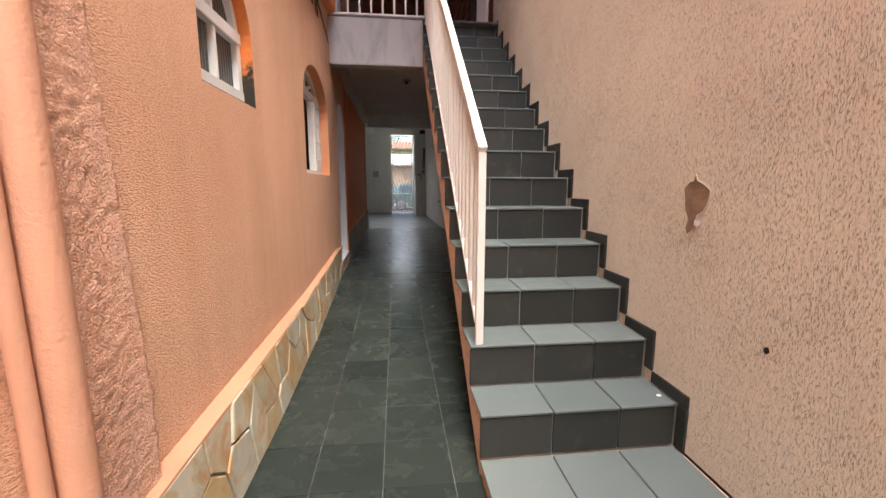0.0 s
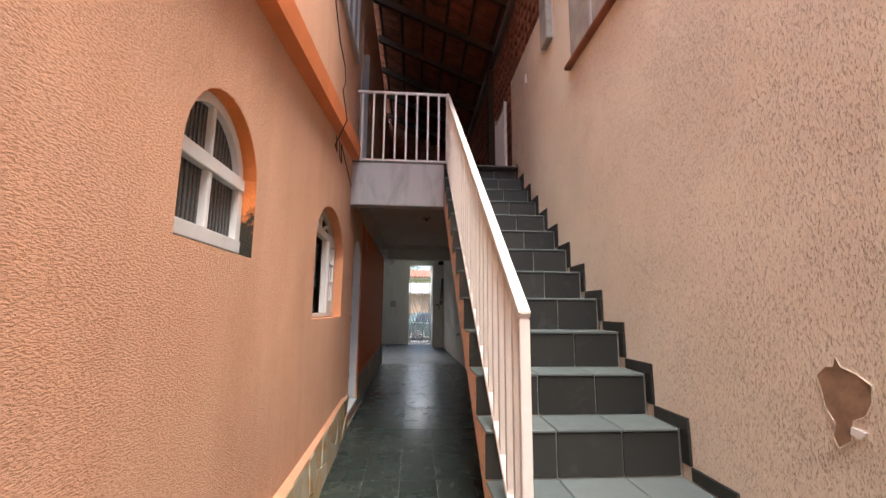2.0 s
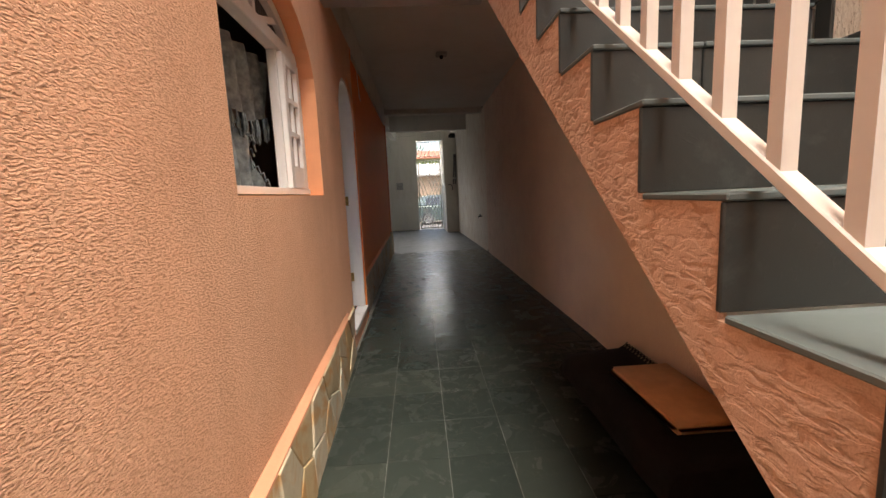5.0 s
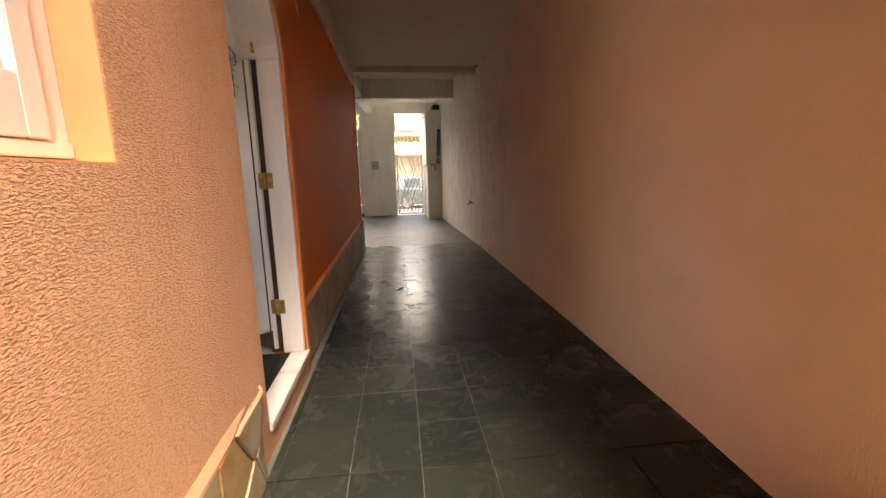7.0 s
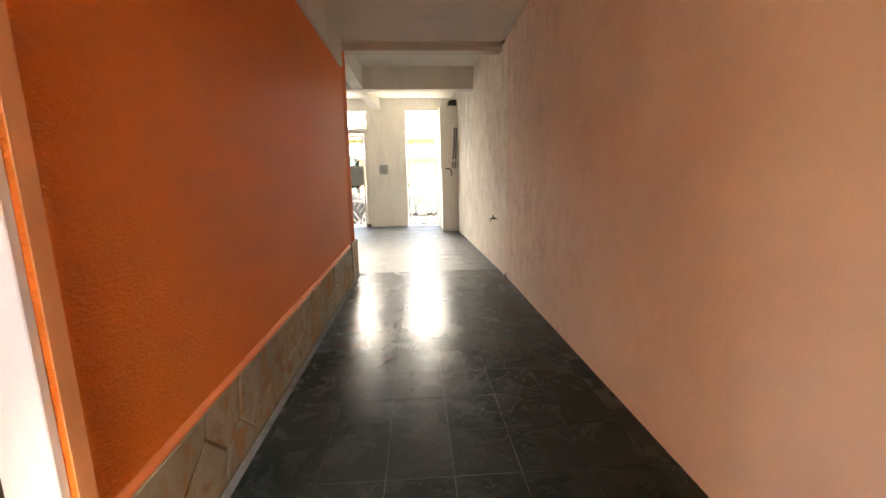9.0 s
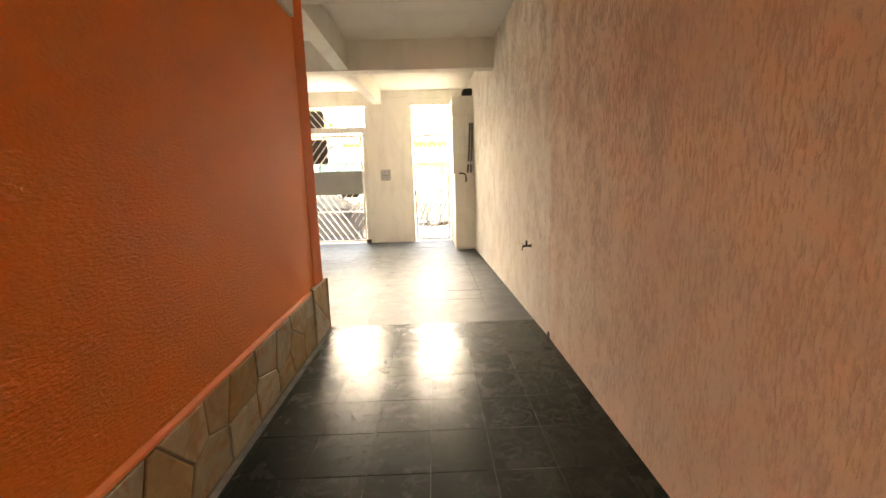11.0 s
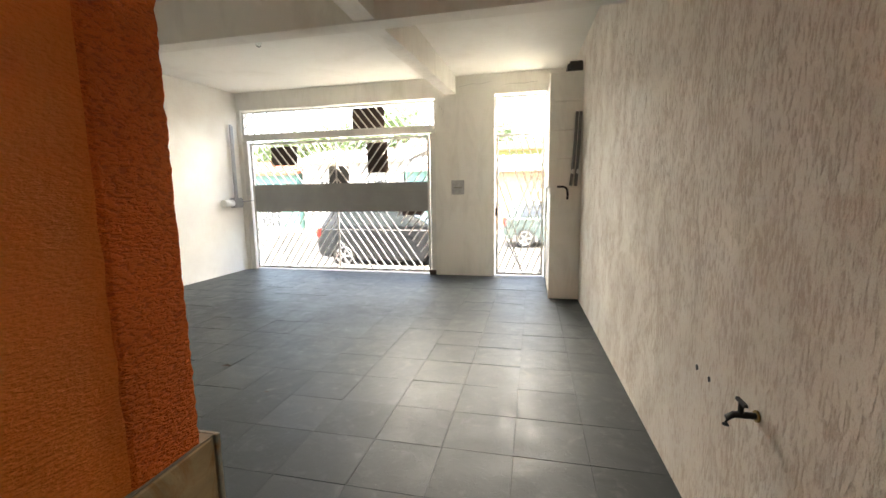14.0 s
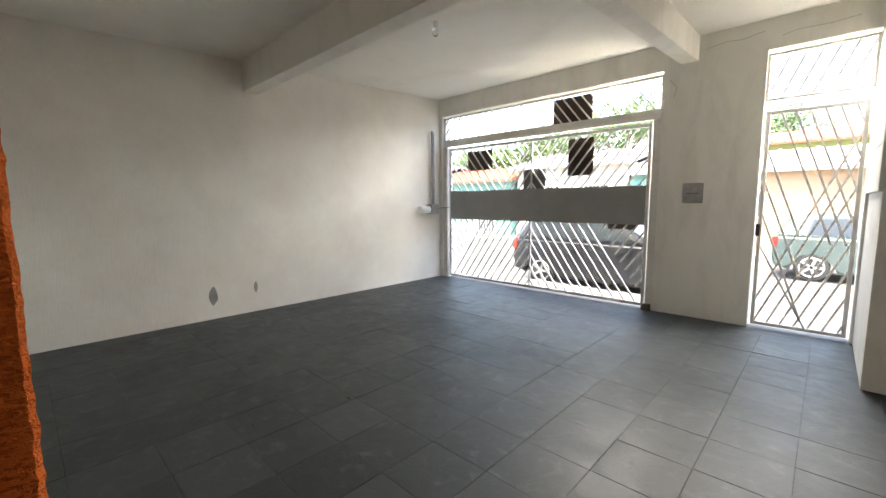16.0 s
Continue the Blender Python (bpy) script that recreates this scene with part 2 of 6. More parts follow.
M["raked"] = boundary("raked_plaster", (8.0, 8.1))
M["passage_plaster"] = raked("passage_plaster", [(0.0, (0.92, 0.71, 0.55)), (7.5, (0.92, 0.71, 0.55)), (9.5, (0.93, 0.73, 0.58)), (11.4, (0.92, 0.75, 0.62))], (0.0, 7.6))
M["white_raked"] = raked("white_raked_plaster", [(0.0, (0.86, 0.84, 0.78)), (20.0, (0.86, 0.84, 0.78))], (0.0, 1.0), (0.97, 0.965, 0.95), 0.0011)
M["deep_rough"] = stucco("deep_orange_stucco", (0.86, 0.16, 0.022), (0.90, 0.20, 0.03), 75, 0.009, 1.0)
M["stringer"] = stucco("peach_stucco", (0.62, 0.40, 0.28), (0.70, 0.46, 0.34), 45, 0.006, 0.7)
M["core"] = plain("stair_core", (0.40, 0.39, 0.35), 0.9, 0, 0.3, 9, 90, 0.4)
M["slate_dark"] = slate("slate", [(0.15, (0.016, 0.021, 0.018)), (0.5, (0.021, 0.027, 0.023)), (0.9, (0.030, 0.036, 0.029))], (0.245, 0.29), 0.008, 0.26, 0.13)
M["slate_garage"] = slate("slate_blue", [(0.15, (0.030, 0.035, 0.036)), (0.5, (0.038, 0.044, 0.045)), (0.9, (0.052, 0.058, 0.059))], (0.38, 0.56), 0.30, 0.25, 0.24)
# stair slate: paler base colour on treads, darker on risers and skirting
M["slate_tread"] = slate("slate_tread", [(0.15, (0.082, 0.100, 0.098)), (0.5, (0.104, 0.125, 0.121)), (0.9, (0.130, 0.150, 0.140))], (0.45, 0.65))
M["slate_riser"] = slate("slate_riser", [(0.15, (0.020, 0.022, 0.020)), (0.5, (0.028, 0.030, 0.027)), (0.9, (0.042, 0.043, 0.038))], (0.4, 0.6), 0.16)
M["grout"] = plain("grout", (0.15, 0.15, 0.135), 0.9, 0, 0.35, 9, 90, 0.4)
M["grout_dark"] = plain("dark_grout", (0.042, 0.045, 0.045), 0.7, 0, 0.35, 9, 90, 0.3)
M["mortar"] = plain("mortar", (0.27, 0.23, 0.16), 0.95, 0, 0.2, 12, 90, 0.5)
M["stone"] = stone("sandstone")
M["white"] = weathered("white_wall", (0.84, 0.82, 0.76), (0.46, 0.42, 0.35), 0.35, 0.75, 2.5, 0.5)
M["white_ceiling"] = weathered("white_ceiling", (0.85, 0.83, 0.78), (0.60, 0.56, 0.48), 0.3, 0.8, 1.0, 0.12)
M["beam"] = weathered("painted_concrete", (0.80, 0.77, 0.71), (0.45, 0.41, 0.35), 0.4, 0.75, 1.6, 0.25)
M["slab"] = weathered("slab_paint", (0.45, 0.44, 0.44), (0.20, 0.195, 0.19), 0.75, 0.7, 3.0, 0.3)
M["rail"] = plain("white_enamel", (0.73, 0.68, 0.62), 0.32, 0, 0.06, 9, 200, 0.05)
M["joinery"] = weathered("white_joinery", (0.82, 0.82, 0.80), (0.45, 0.42, 0.38), 0.25, 0.4, 5.0, 0.1)
M["gate"] = plain("grey_gate_enamel", (0.74, 0.72, 0.67), 0.4, 0, 0.1, 7, 150, 0.08)
M["gate_panel"] = plain("grey_sheet", (0.30, 0.30, 0.29), 0.45, 0, 0.08, 3, 150, 0.05)
M["board"] = plain("brown_board", (0.045, 0.022, 0.015), 0.6, 0, 0.2, 5, 90, 0.1)
M["board_grey"] = plain("grey_board", (0.15, 0.15, 0.15), 0.6, 0, 0.2, 5, 90, 0.1)
M["fluted"] = fluted("ribbed_glass")
M["glass"] = pane("clear_glass", (0.9, 0.95, 0.95))
M["brass"] = plain("aged_brass", (0.45, 0.30, 0.10), 0.4, 0.9, 0.3, 40, 200, 0.2)
M["iron"] = plain("dark_iron", (0.03, 0.028, 0.026), 0.5, 0.6, 0.2, 30, 200, 0.2)
M["steel"] = plain("galvanised_steel", (0.42, 0.42, 0.42), 0.4, 0.9, 0.15, 20, 200, 0.1)
M["black"] = plain("black_cloth", (0.010, 0.008, 0.008), 0.9, 0, 0.3, 20, 300, 0.5, 0.2)
M["rubber"] = plain("black_rubber", (0.018, 0.018, 0.02), 0.8, 0, 0.2, 20, 300, 0.3, 0.3)
M["tan"] = plain("tan_cloth", (0.62, 0.33, 0.16), 0.8, 0, 0.12, 10, 300, 0.3)
M["curtain"] = plain("blue_grey_shawl", (0.26, 0.32, 0.34), 0.9, 0, 0.45, 25, 300, 0.8, 0.2)
M["ceramic"] = weathered("white_floor_tile", (0.72, 0.72, 0.70), (0.4, 0.38, 0.34), 0.4, 0.25, 6, 0.05)
M["clay"] = plain("clay_tile", (0.22, 0.075, 0.04), 0.8, 0, 0.35, 5, 60, 0.5)
M["timber"] = plain("dark_timber", (0.055, 0.030, 0.018), 0.7, 0, 0.3, 12, 90, 0.4)
M["brick"] = plain("red_block", (0.24, 0.095, 0.055), 0.9, 0, 0.3, 9, 70, 0.5)
M["concrete"] = plain("grey_concrete", (0.30, 0.29, 0.27), 0.9, 0, 0.3, 5, 70, 0.6)
M["hole"] = plain("bare_mortar", (0.28, 0.185, 0.12), 0.95, 0, 0.35, 16, 60, 1.0)
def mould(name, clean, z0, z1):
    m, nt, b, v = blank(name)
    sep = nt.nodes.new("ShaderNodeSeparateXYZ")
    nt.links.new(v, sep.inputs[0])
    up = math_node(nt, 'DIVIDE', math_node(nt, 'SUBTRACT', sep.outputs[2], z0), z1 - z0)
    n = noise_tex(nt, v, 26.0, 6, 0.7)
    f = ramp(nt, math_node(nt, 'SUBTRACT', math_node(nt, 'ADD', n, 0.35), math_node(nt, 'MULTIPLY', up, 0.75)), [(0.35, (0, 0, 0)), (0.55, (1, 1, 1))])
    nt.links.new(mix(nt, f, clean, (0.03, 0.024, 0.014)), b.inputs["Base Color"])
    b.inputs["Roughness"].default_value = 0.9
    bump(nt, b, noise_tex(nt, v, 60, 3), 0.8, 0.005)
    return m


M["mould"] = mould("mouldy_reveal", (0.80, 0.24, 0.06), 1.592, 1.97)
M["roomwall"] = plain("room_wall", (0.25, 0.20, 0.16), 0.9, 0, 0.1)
M["room_paint"] = plain("pale_room_paint", (0.76, 0.74, 0.70), 0.9, 0, 0.1)
M["asphalt"] = plain("asphalt", (0.065, 0.063, 0.06), 0.9, 0, 0.2, 2, 90, 0.5)
M["pavement"] = plain("pavement", (0.22, 0.21, 0.19), 0.9, 0, 0.2, 2, 60, 0.4)
M["ground"] = plain("earth", (0.20, 0.18, 0.13), 0.95, 0, 0.3, 1, 30, 0.5)
M["leaf"] = plain("foliage", (0.045, 0.085, 0.022), 0.6, 0, 0.5, 1.5, 30, 0.2)
M["bark"] = plain("bark", (0.12, 0.09, 0.06), 0.9, 0, 0.3, 9, 40, 0.8)
M["car_grey"] = plain("dark_grey_car_paint", (0.035, 0.037, 0.04), 0.25, 0.4, 0.03, 3, 100, 0)
M["car_green"] = plain("silver_green_car_paint", (0.09, 0.12, 0.115), 0.25, 0.5, 0.03, 3, 100, 0)
M["car_glass"] = plain("car_window", (0.02, 0.025, 0.028), 0.05, 0, 0.05, 3, 100, 0)
M["tyre"] = plain("tyre", (0.02, 0.02, 0.02), 0.85)
M["alloy"] = plain("alloy", (0.5, 0.5, 0.5), 0.35, 0.8, 0.05)
M["red_lens"] = plain("red_lens", (0.55, 0.02, 0.015), 0.15, 0, 0.05, 3, 100, 0)
M["wall_white"] = weathered("house_white", (0.42, 0.41, 0.38), (0.25, 0.23, 0.2), 0.4)
M["wall_teal"] = weathered("house_teal", (0.12, 0.27, 0.25), (0.2, 0.3, 0.28), 0.3)
M["wall_green"] = weathered("house_green", (0.20, 0.24, 0.08), (0.3, 0.3, 0.15), 0.3)
M["wall_ochre"] = weathered("house_ochre", (0.33, 0.23, 0.15), (0.3, 0.22, 0.15), 0.5)
M["roof_pale"] = plain("fibre_roof", (0.34, 0.33, 0.31), 0.8, 0, 0.2, 1, 40, 0.5)
M["dark_win"] = plain("dark_window", (0.04, 0.045, 0.05), 0.15)


# ---- mesh tools ----
WORLD_OF = {}


def box(bm, x0, x1, y0, y1, z0, z1):
    v = [bm.verts.new((x, y, z)) for x in (x0, x1) for y in (y0, y1) for z in (z0, z1)]
    for f in ((0, 1, 3, 2), (4, 6, 7, 5), (0, 4, 5, 1), (2, 3, 7, 6), (0, 2, 6, 4), (1, 5, 7, 3)):
        bm.faces.new([v[i] for i in f])
    return v


def prism(bm, pts, axis, a0, a1):
    """A polygon in the plane across the axis, drawn out from a0 to a1. pts: (y, z) for x, (x, z) for y, (x, y) for z."""
    def at(p, a):
        return {"x": (a, p[0], p[1]), "y": (p[0], a, p[1]), "z": (p[0], p[1], a)}[axis]
    lo = [bm.verts.new(at(p, a0)) for p in pts]
    hi = [bm.verts.new(at(p, a1)) for p in pts]
    n = len(pts)
    bm.faces.new(lo)
    bm.faces.new(hi[::-1])
    for i in range(n):
        bm.faces.new((lo[i], hi[i], hi[(i + 1) % n], lo[(i + 1) % n]))


def stick(bm, p, q, w, h, up=(0, 0, 1)):
    """A square bar from p to q, w across and h high."""
    p, q = Vector(p), Vector(q)
    d = (q - p).normalized()
    s = d.cross(Vector(up))
    if s.length < 1e-4:
        s = d.cross(Vector((1, 0, 0)))
    s.normalize()
    u = s.cross(d)
    ring = [(-1, -1), (1, -1), (1, 1), (-1, 1)]
    a = [bm.verts.new(p + s * (i * w / 2) + u * (j * h / 2)) for i, j in ring]
    b = [bm.verts.new(q + s * (i * w / 2) + u * (j * h / 2)) for i, j in ring]
    bm.faces.new(a[::-1])
    bm.faces.new(b)
    for i in range(4):
        bm.faces.new((a[i], a[(i + 1) % 4], b[(i + 1) % 4], b[i]))


def tube(bm, pts, r, sides=10):
    """A round pipe along a line of points."""
    pts = [Vector(p) for p in pts]
    rings = []
    for i, p in enumerate(pts):
        d = (pts[min(i + 1, len(pts) - 1)] - pts[max(i - 1, 0)]).normalized()
        s = d.cross(Vector((0.123, 0.2, 1.0) if abs(d.z) < 0.9 else (1, 0.1, 0))).normalized()
        u = s.cross(d)
        rings.append([bm.verts.new(p + (s * math.cos(2 * math.pi * k / sides) + u * math.sin(2 * math.pi * k / sides)) * r) for k in range(sides)])
    for a, b in zip(rings, rings[1:]):
        for k in range(sides):
            f = bm.faces.new((a[k], a[(k + 1) % sides], b[(k + 1) % sides], b[k]))
            f.smooth = True
    bm.faces.new(rings[0][::-1])
    bm.faces.new(rings[-1])


def disc_y(bm, x, y0, y1, z, r, sides=24):
    prism(bm, [(x + r * math.cos(2 * math.pi * k / sides), z + r * math.sin(2 * math.pi * k / sides)) for k in range(sides)], "y", y0, y1)


def soften(bm, w=0.004, seg=2):
    bmesh.ops.bevel(bm, geom=list(bm.edges), offset=w, segments=seg, affect='EDGES', clamp_overlap=True)


def mesh_of(name, bm, material):
    bmesh.ops.recalc_face_normals(bm, faces=list(bm.faces))
    me = bpy.data.meshes.new(name)
    bm.to_mesh(me)
    bm.free()
    me.materials.append(material)
    return me


def part(name, bm, material, parent=None, label=""):
    ob = new(name, mesh_of(name, bm, material))
    if parent is not None:
        ob.parent = parent
        ob.matrix_parent_inverse = WORLD_OF.get(parent, Matrix()).inverted()
    if label:
        ob["label"] = label
    return ob


def thing(name, at, label, category, group="", kind=""):
    e = new(name)
    e.empty_display_size = 0.1
    e.location = at
    WORLD_OF[e] = Matrix.Translation(at)
    return tagged(e, label, category, group, kind)


def setting(name, bm, material, label=""):
    return tagged(part(name, bm, material), label, "", "", "structure")


def piece(name, mesh, m, parent):
    ob = new(name, mesh)
    ob.parent = parent
    ob.matrix_parent_inverse = WORLD_OF.get(parent, Matrix()).inverted()
    ob.matrix_basis = m
    return ob


def arch(y0, y1, zs, top, n=16):
    """Points of a half-elliptical arch from (y1, zs) over the crown to (y0, zs)."""
    c, a = (y0 + y1) / 2, (y1 - y0) / 2
    return [(c + a * math.cos(math.pi * k / n), zs + (top - zs) * math.sin(math.pi * k / n)) for k in range(n + 1)]


def arch_opening(y0, y1, zb, zs, top):
    return [(y0, zb), (y1, zb)] + arch(y0, y1, zs, top)


# ---- plan ----
WX, EX = -1.0, 1.02            # faces of the house wall and of the neighbour's wall
GX = 1.008                     # the neighbour's wall inside the garage
LX = -5.48                     # far side wall of the garage
GY = 17.63                     # street wall, inner face
PY0, PY1 = 11.33, 11.83        # pilaster at the end of the house wall
CEIL = 3.02                    # passage ceiling
W1 = (2.44, 3.07, 1.592, 1.902, 2.225)
W2 = (4.28, 5.50, 1.28, 1.90, 2.29)
DR = (6.235, 7.03, 0.15, 1.90, 2.29)
RISE, RUN, STEP_Y, NSTEPS = 0.2067, 0.262, 2.24, 15
SX0 = 0.10                     # open side of the stairs


def garage_wall(y):
    return 1.013 - 0.027 * (y - 11.35)


def floor_z(y):
    return -0.085 if y < 4.0 else -0.085 * (6.2 - y) / 2.2 if y < 6.2 else 0.0


def plinth_x(y):
    return WX + (0.11 if y < 3 else 0.11 - 0.085 * (y - 3.0) / 3.2 if y < 6.2 else -0.02)


def plinth_face(y, up):
    """The stone facing leans back towards the wall near the yard; up: 0 at the floor, 1 at its top."""
    return plinth_x(y) - 0.045 * min(1.0, max(0.0, (6.2 - y) / 3.0)) * up


def garage_ceiling(y):
    return 3.25 + 0.23 * (y - 11.8) / 5.83


# ---- house wall with arched openings ----
bm = bmesh.new()
top_low = 2.69


def wall_column(bm, y0, y1, z0, z1):
    box(bm, WX - 0.22, WX, y0, y1, z0, z1)


def wall_over(bm, o, z1):
    y0, y1, zb, zs, tp = o
    pts = [(y0, z1), (y0, zs)] + arch(y0, y1, zs, tp)[::-1][1:-1] + [(y1, zs), (y1, z1)]
    prism(bm, pts, "x", WX - 0.22, WX)


wall_column(bm, -3.0, W1[0], -0.2, 6.4)
wall_column(bm, W1[0], W1[1], 0, W1[2])
wall_over(bm, W1, 6.4)
wall_column(bm, W1[1], W2[0], 0, 6.4)
wall_column(bm, W2[0], W2[1], 0, W2[2])
wall_over(bm, W2, 6.4)
wall_column(bm, W2[1], 5.97, 0, 6.4)
wall_column(bm, 5.97, DR[0], 0, top_low)
wall_column(bm, DR[0], DR[1], -0.05, 0.11)
wall_over(bm, DR, top_low)
west = setting("wall_west", bm, M["orange"], "orange stucco house wall with arched openings")

bm = bmesh.new()
box(bm, WX - 0.22, WX, DR[1], DR[1] + 0.07, 0, top_low)
box(bm, WX - 0.22, WX - 0.042, DR[1] + 0.07, PY0 + 0.1, 0, top_low)
setting("wall_west_inner", bm, M["deep_orange"], "deep orange painted house wall in the passage")

# upper storey of the house behind the landing
bm = bmesh.new()
box(bm, WX - 0.22, WX, 5.97, 6.25, 3.12, 6.4)
box(bm, WX - 0.22, WX, 7.05, 12.0, 3.12, 6.4)
box(bm, WX - 0.22, WX, 6.25, 7.05, 5.3, 6.4)
setting("wall_upper", bm, M["orange"], "orange stucco upper wall under the roof")

# pilaster at the garage
pil = thing("pilaster", (WX - 0.1, PY0, 0), "deep orange painted pilaster on a stone foot", "pilaster", "", "structure")
bm = bmesh.new()
prism(bm, [(WX - 0.27, PY0), (WX - 0.045, PY0), (WX - 0.036, 11.45), (WX - 0.036, 11.71), (WX - 0.27, 11.71)], "z", 0.5, 2.94)
part("shaft", bm, M["deep_orange"], pil)
bm = bmesh.new()
rows = []
for i in range(123):
    z = 0.495 + 0.02 * i
    j, k = 0.010 * noise.noise((3.1, 0, z * 22)) + 0.006 * noise.noise((0, 5.0, z * 60)), 0.006 * noise.noise((9.0, 0, z * 9))
    rows.append([bm.verts.new(p) for p in ((WX - 0.038, 11.44 + k, z), (WX - 0.030, 11.462 + k, z), (WX - 0.028, 11.60, z), (WX - 0.030 + 0.2 * j, 11.718 + j, z),
                                           (WX - 0.045 + 0.3 * j, 11.730 + j, z), (WX - 0.10, 11.728 + 0.4 * j, z), (WX - 0.27, 11.725, z))])
for a, b in zip(rows, rows[1:]):
    for i in range(6):
        bm.faces.new((a[i], a[i + 1], b[i + 1], b[i]))
part("rough_coat", bm, M["deep_rough"], pil, "coarse orange render coat with a ragged edge")

# neighbour's wall
bm = bmesh.new()
box(bm, EX, EX + 0.2, -3.0, 4.42, 0, 6.4)
box(bm, EX, EX + 0.2, 4.42, 6.12, 0, 4.42)
box(bm, EX, EX + 0.2, 6.12, 11.35, 0, 3.12)
prism(bm, [(garage_wall(11.35), 11.35), (garage_wall(GY), GY), (garage_wall(GY), GY + 0.2), (EX + 0.2, GY + 0.2), (EX + 0.2, 11.35)], "z", 0, 3.7)
east = setting("wall_east", bm, M["raked"], "salmon raked-plaster boundary wall turning off-white in the garage")

bm = bmesh.new()
prism(bm, [(2.5, -0.1), (6.0, 2.75), (6.0, 3.03), (11.355, 3.03), (11.355, -0.1)], "x", EX - 0.005, EX + 0.1)
setting("wall_east_lower", bm, M["passage_plaster"], "smooth peach plaster wall of the passage")

# closing walls behind the start
bm = bmesh.new()
box(bm, WX - 0.22, EX + 0.2, -3.2, -3.0, 0, 4.0)
setting("wall_south", bm, M["stringer"], "plain salmon end wall of the yard")

# garage walls
bm = bmesh.new()
box(bm, LX - 0.2, LX, 11.2, GY + 0.2, 0, 3.7)
setting("wall_garage_side", bm, M["white_raked"], "off-white plastered garage wall with faint stains")
bm = bmesh.new()
box(bm, LX, WX - 0.25, 11.2, 11.4, 0, 3.7)
setting("wall_garage_back", bm, M["white"], "off-white plastered wall at the back of the garage")
bm = bmesh.new()
OG = (-5.40, -1.46, 3.15)
OS = (-0.41, 0.46, 3.15)
box(bm, LX, OG[0], GY, GY + 0.2, 0, 3.7)
box(bm, OG[0], OG[1], GY, GY + 0.2, OG[2], 3.7)
box(bm, OG[1], OS[0], GY, GY + 0.2, 0, 3.7)
box(bm, OS[0], OS[1], GY, GY + 0.2, OS[2], 3.7)
box(bm, OS[1], GX, GY, GY + 0.2, 0, 3.7)
setting("wall_street", bm, M["white"], "grubby white street wall with two gate openings")

# ceilings
bm = bmesh.new()
box(bm, WX, EX, 5.97, 11.7, CEIL, 3.1)
setting("ceiling_passage", bm, M["white_ceiling"], "dull white passage ceiling")
bm = bmesh.new()
y0, y1 = 11.4, GY
prism(bm, [(y0, garage_ceiling(y0)), (y1, garage_ceiling(y1)), (y1, 3.75), (y0, 3.75)], "x", LX, GX)
setting("ceiling_garage", bm, M["white_ceiling"], "white painted garage ceiling")
bm = bmesh.new()
box(bm, WX - 0.22, EX, 5.81, 12.0, 3.104, 3.12)
setting("floor_landing", bm, M["grout"], "upper landing floor")

# concrete beams
bm = bmesh.new()
box(bm, WX - 0.22, SX0, 5.81, 5.97, 2.58, 3.104)
soften(bm, 0.006, 2)
setting("slab_edge", bm, M["slab"], "stained white concrete edge of the landing")
bm = bmesh.new()
box(bm, WX - 0.22, WX - 0.012, 5.97, 11.43, top_low, 3.1)
setting("beam_side", bm, M["beam"], "white painted beam over the house wall")
bm = bmesh.new()
box(bm, WX - 0.25, GX, 11.62, 11.80, 2.93, 3.45)
box(bm, WX - 0.1, EX, 11.58, 11.62, 2.985, 3.2)
setting("beam_front", bm, M["beam"], "off-white beam between passage and garage")
bm = bmesh.new()
box(bm, LX, GX, 13.92, 14.10, 2.94, 3.5)
setting("beam_cross", bm, M["beam"], "off-white concrete beam across the garage")
bm = bmesh.new()
prism(bm, [(11.8, 2.955), (13.92, 2.955), (13.92, 3.4), (11.8, 3.35)], "x", -1.27, -1.08)
prism(bm, [(14.10, 2.955), (GY, 3.19), (GY, 3.6), (14.10, 3.5)], "x", -1.27, -1.08)
setting("beam_long", bm, M["beam"], "off-white concrete beam along the garage")

# floors: bedding under the tiles
bm = bmesh.new()
prism(bm, [(-3.0, -0.091), (4.0, -0.091), (6.2, -0.006), (11.80, -0.006), (11.80, -0.3), (-3.0, -0.3)], "x", WX - 0.02, EX)
floor_p = setting("floor_passage", bm, M["grout"], "dark slate tiles with pale joints")
bm = bmesh.new()
box(bm, LX, WX - 0.02, 11.40, GY + 0.02, -0.2, -0.006)
box(bm, WX - 0.02, GX, 11.80, GY + 0.02, -0.2, -0.006)
box(bm, OG[0], OG[1], GY + 0.02, GY + 0.2, -0.2, -0.012)
box(bm, OS[0], OS[1], GY + 0.02, GY + 0.2, -0.2, -0.012)
floor_g = setting("floor_garage", bm, M["grout_dark"], "blue-grey slate garage floor tiles")

# ---- stairs ----
stairs = thing("staircase", (SX0, STEP_Y, 0), "slate-tiled concrete staircase with a raw peach plaster side", "staircase", "", "structure")


def step_y(k):
    return STEP_Y + RUN * (k - 1)


bm = bmesh.new()
pts = [(step_y(1) + 0.012, -0.1)]
for k in range(1, NSTEPS + 1):
    pts += [(step_y(k) + 0.012, RISE * k - 0.014), (step_y(k + 1) + 0.012, RISE * k - 0.014)]
pts[-1] = (step_y(NSTEPS) + 0.14, RISE * NSTEPS - 0.014)
pts += [(step_y(NSTEPS) + 0.14, 2.76), (2.25, -0.1)]
prism(bm, pts, "x", SX0 + 0.02, EX)
part("flight", bm, M["core"], stairs)
bm = bmesh.new()
prism(bm, pts, "x", SX0, SX0 + 0.0195)
part("side", bm, M["stringer"], stairs, "raw peach plaster side of the flight")
COLS = ((SX0 - 0.004, 0.425), (0.425, 0.735), (0.735, EX - 0.0135))


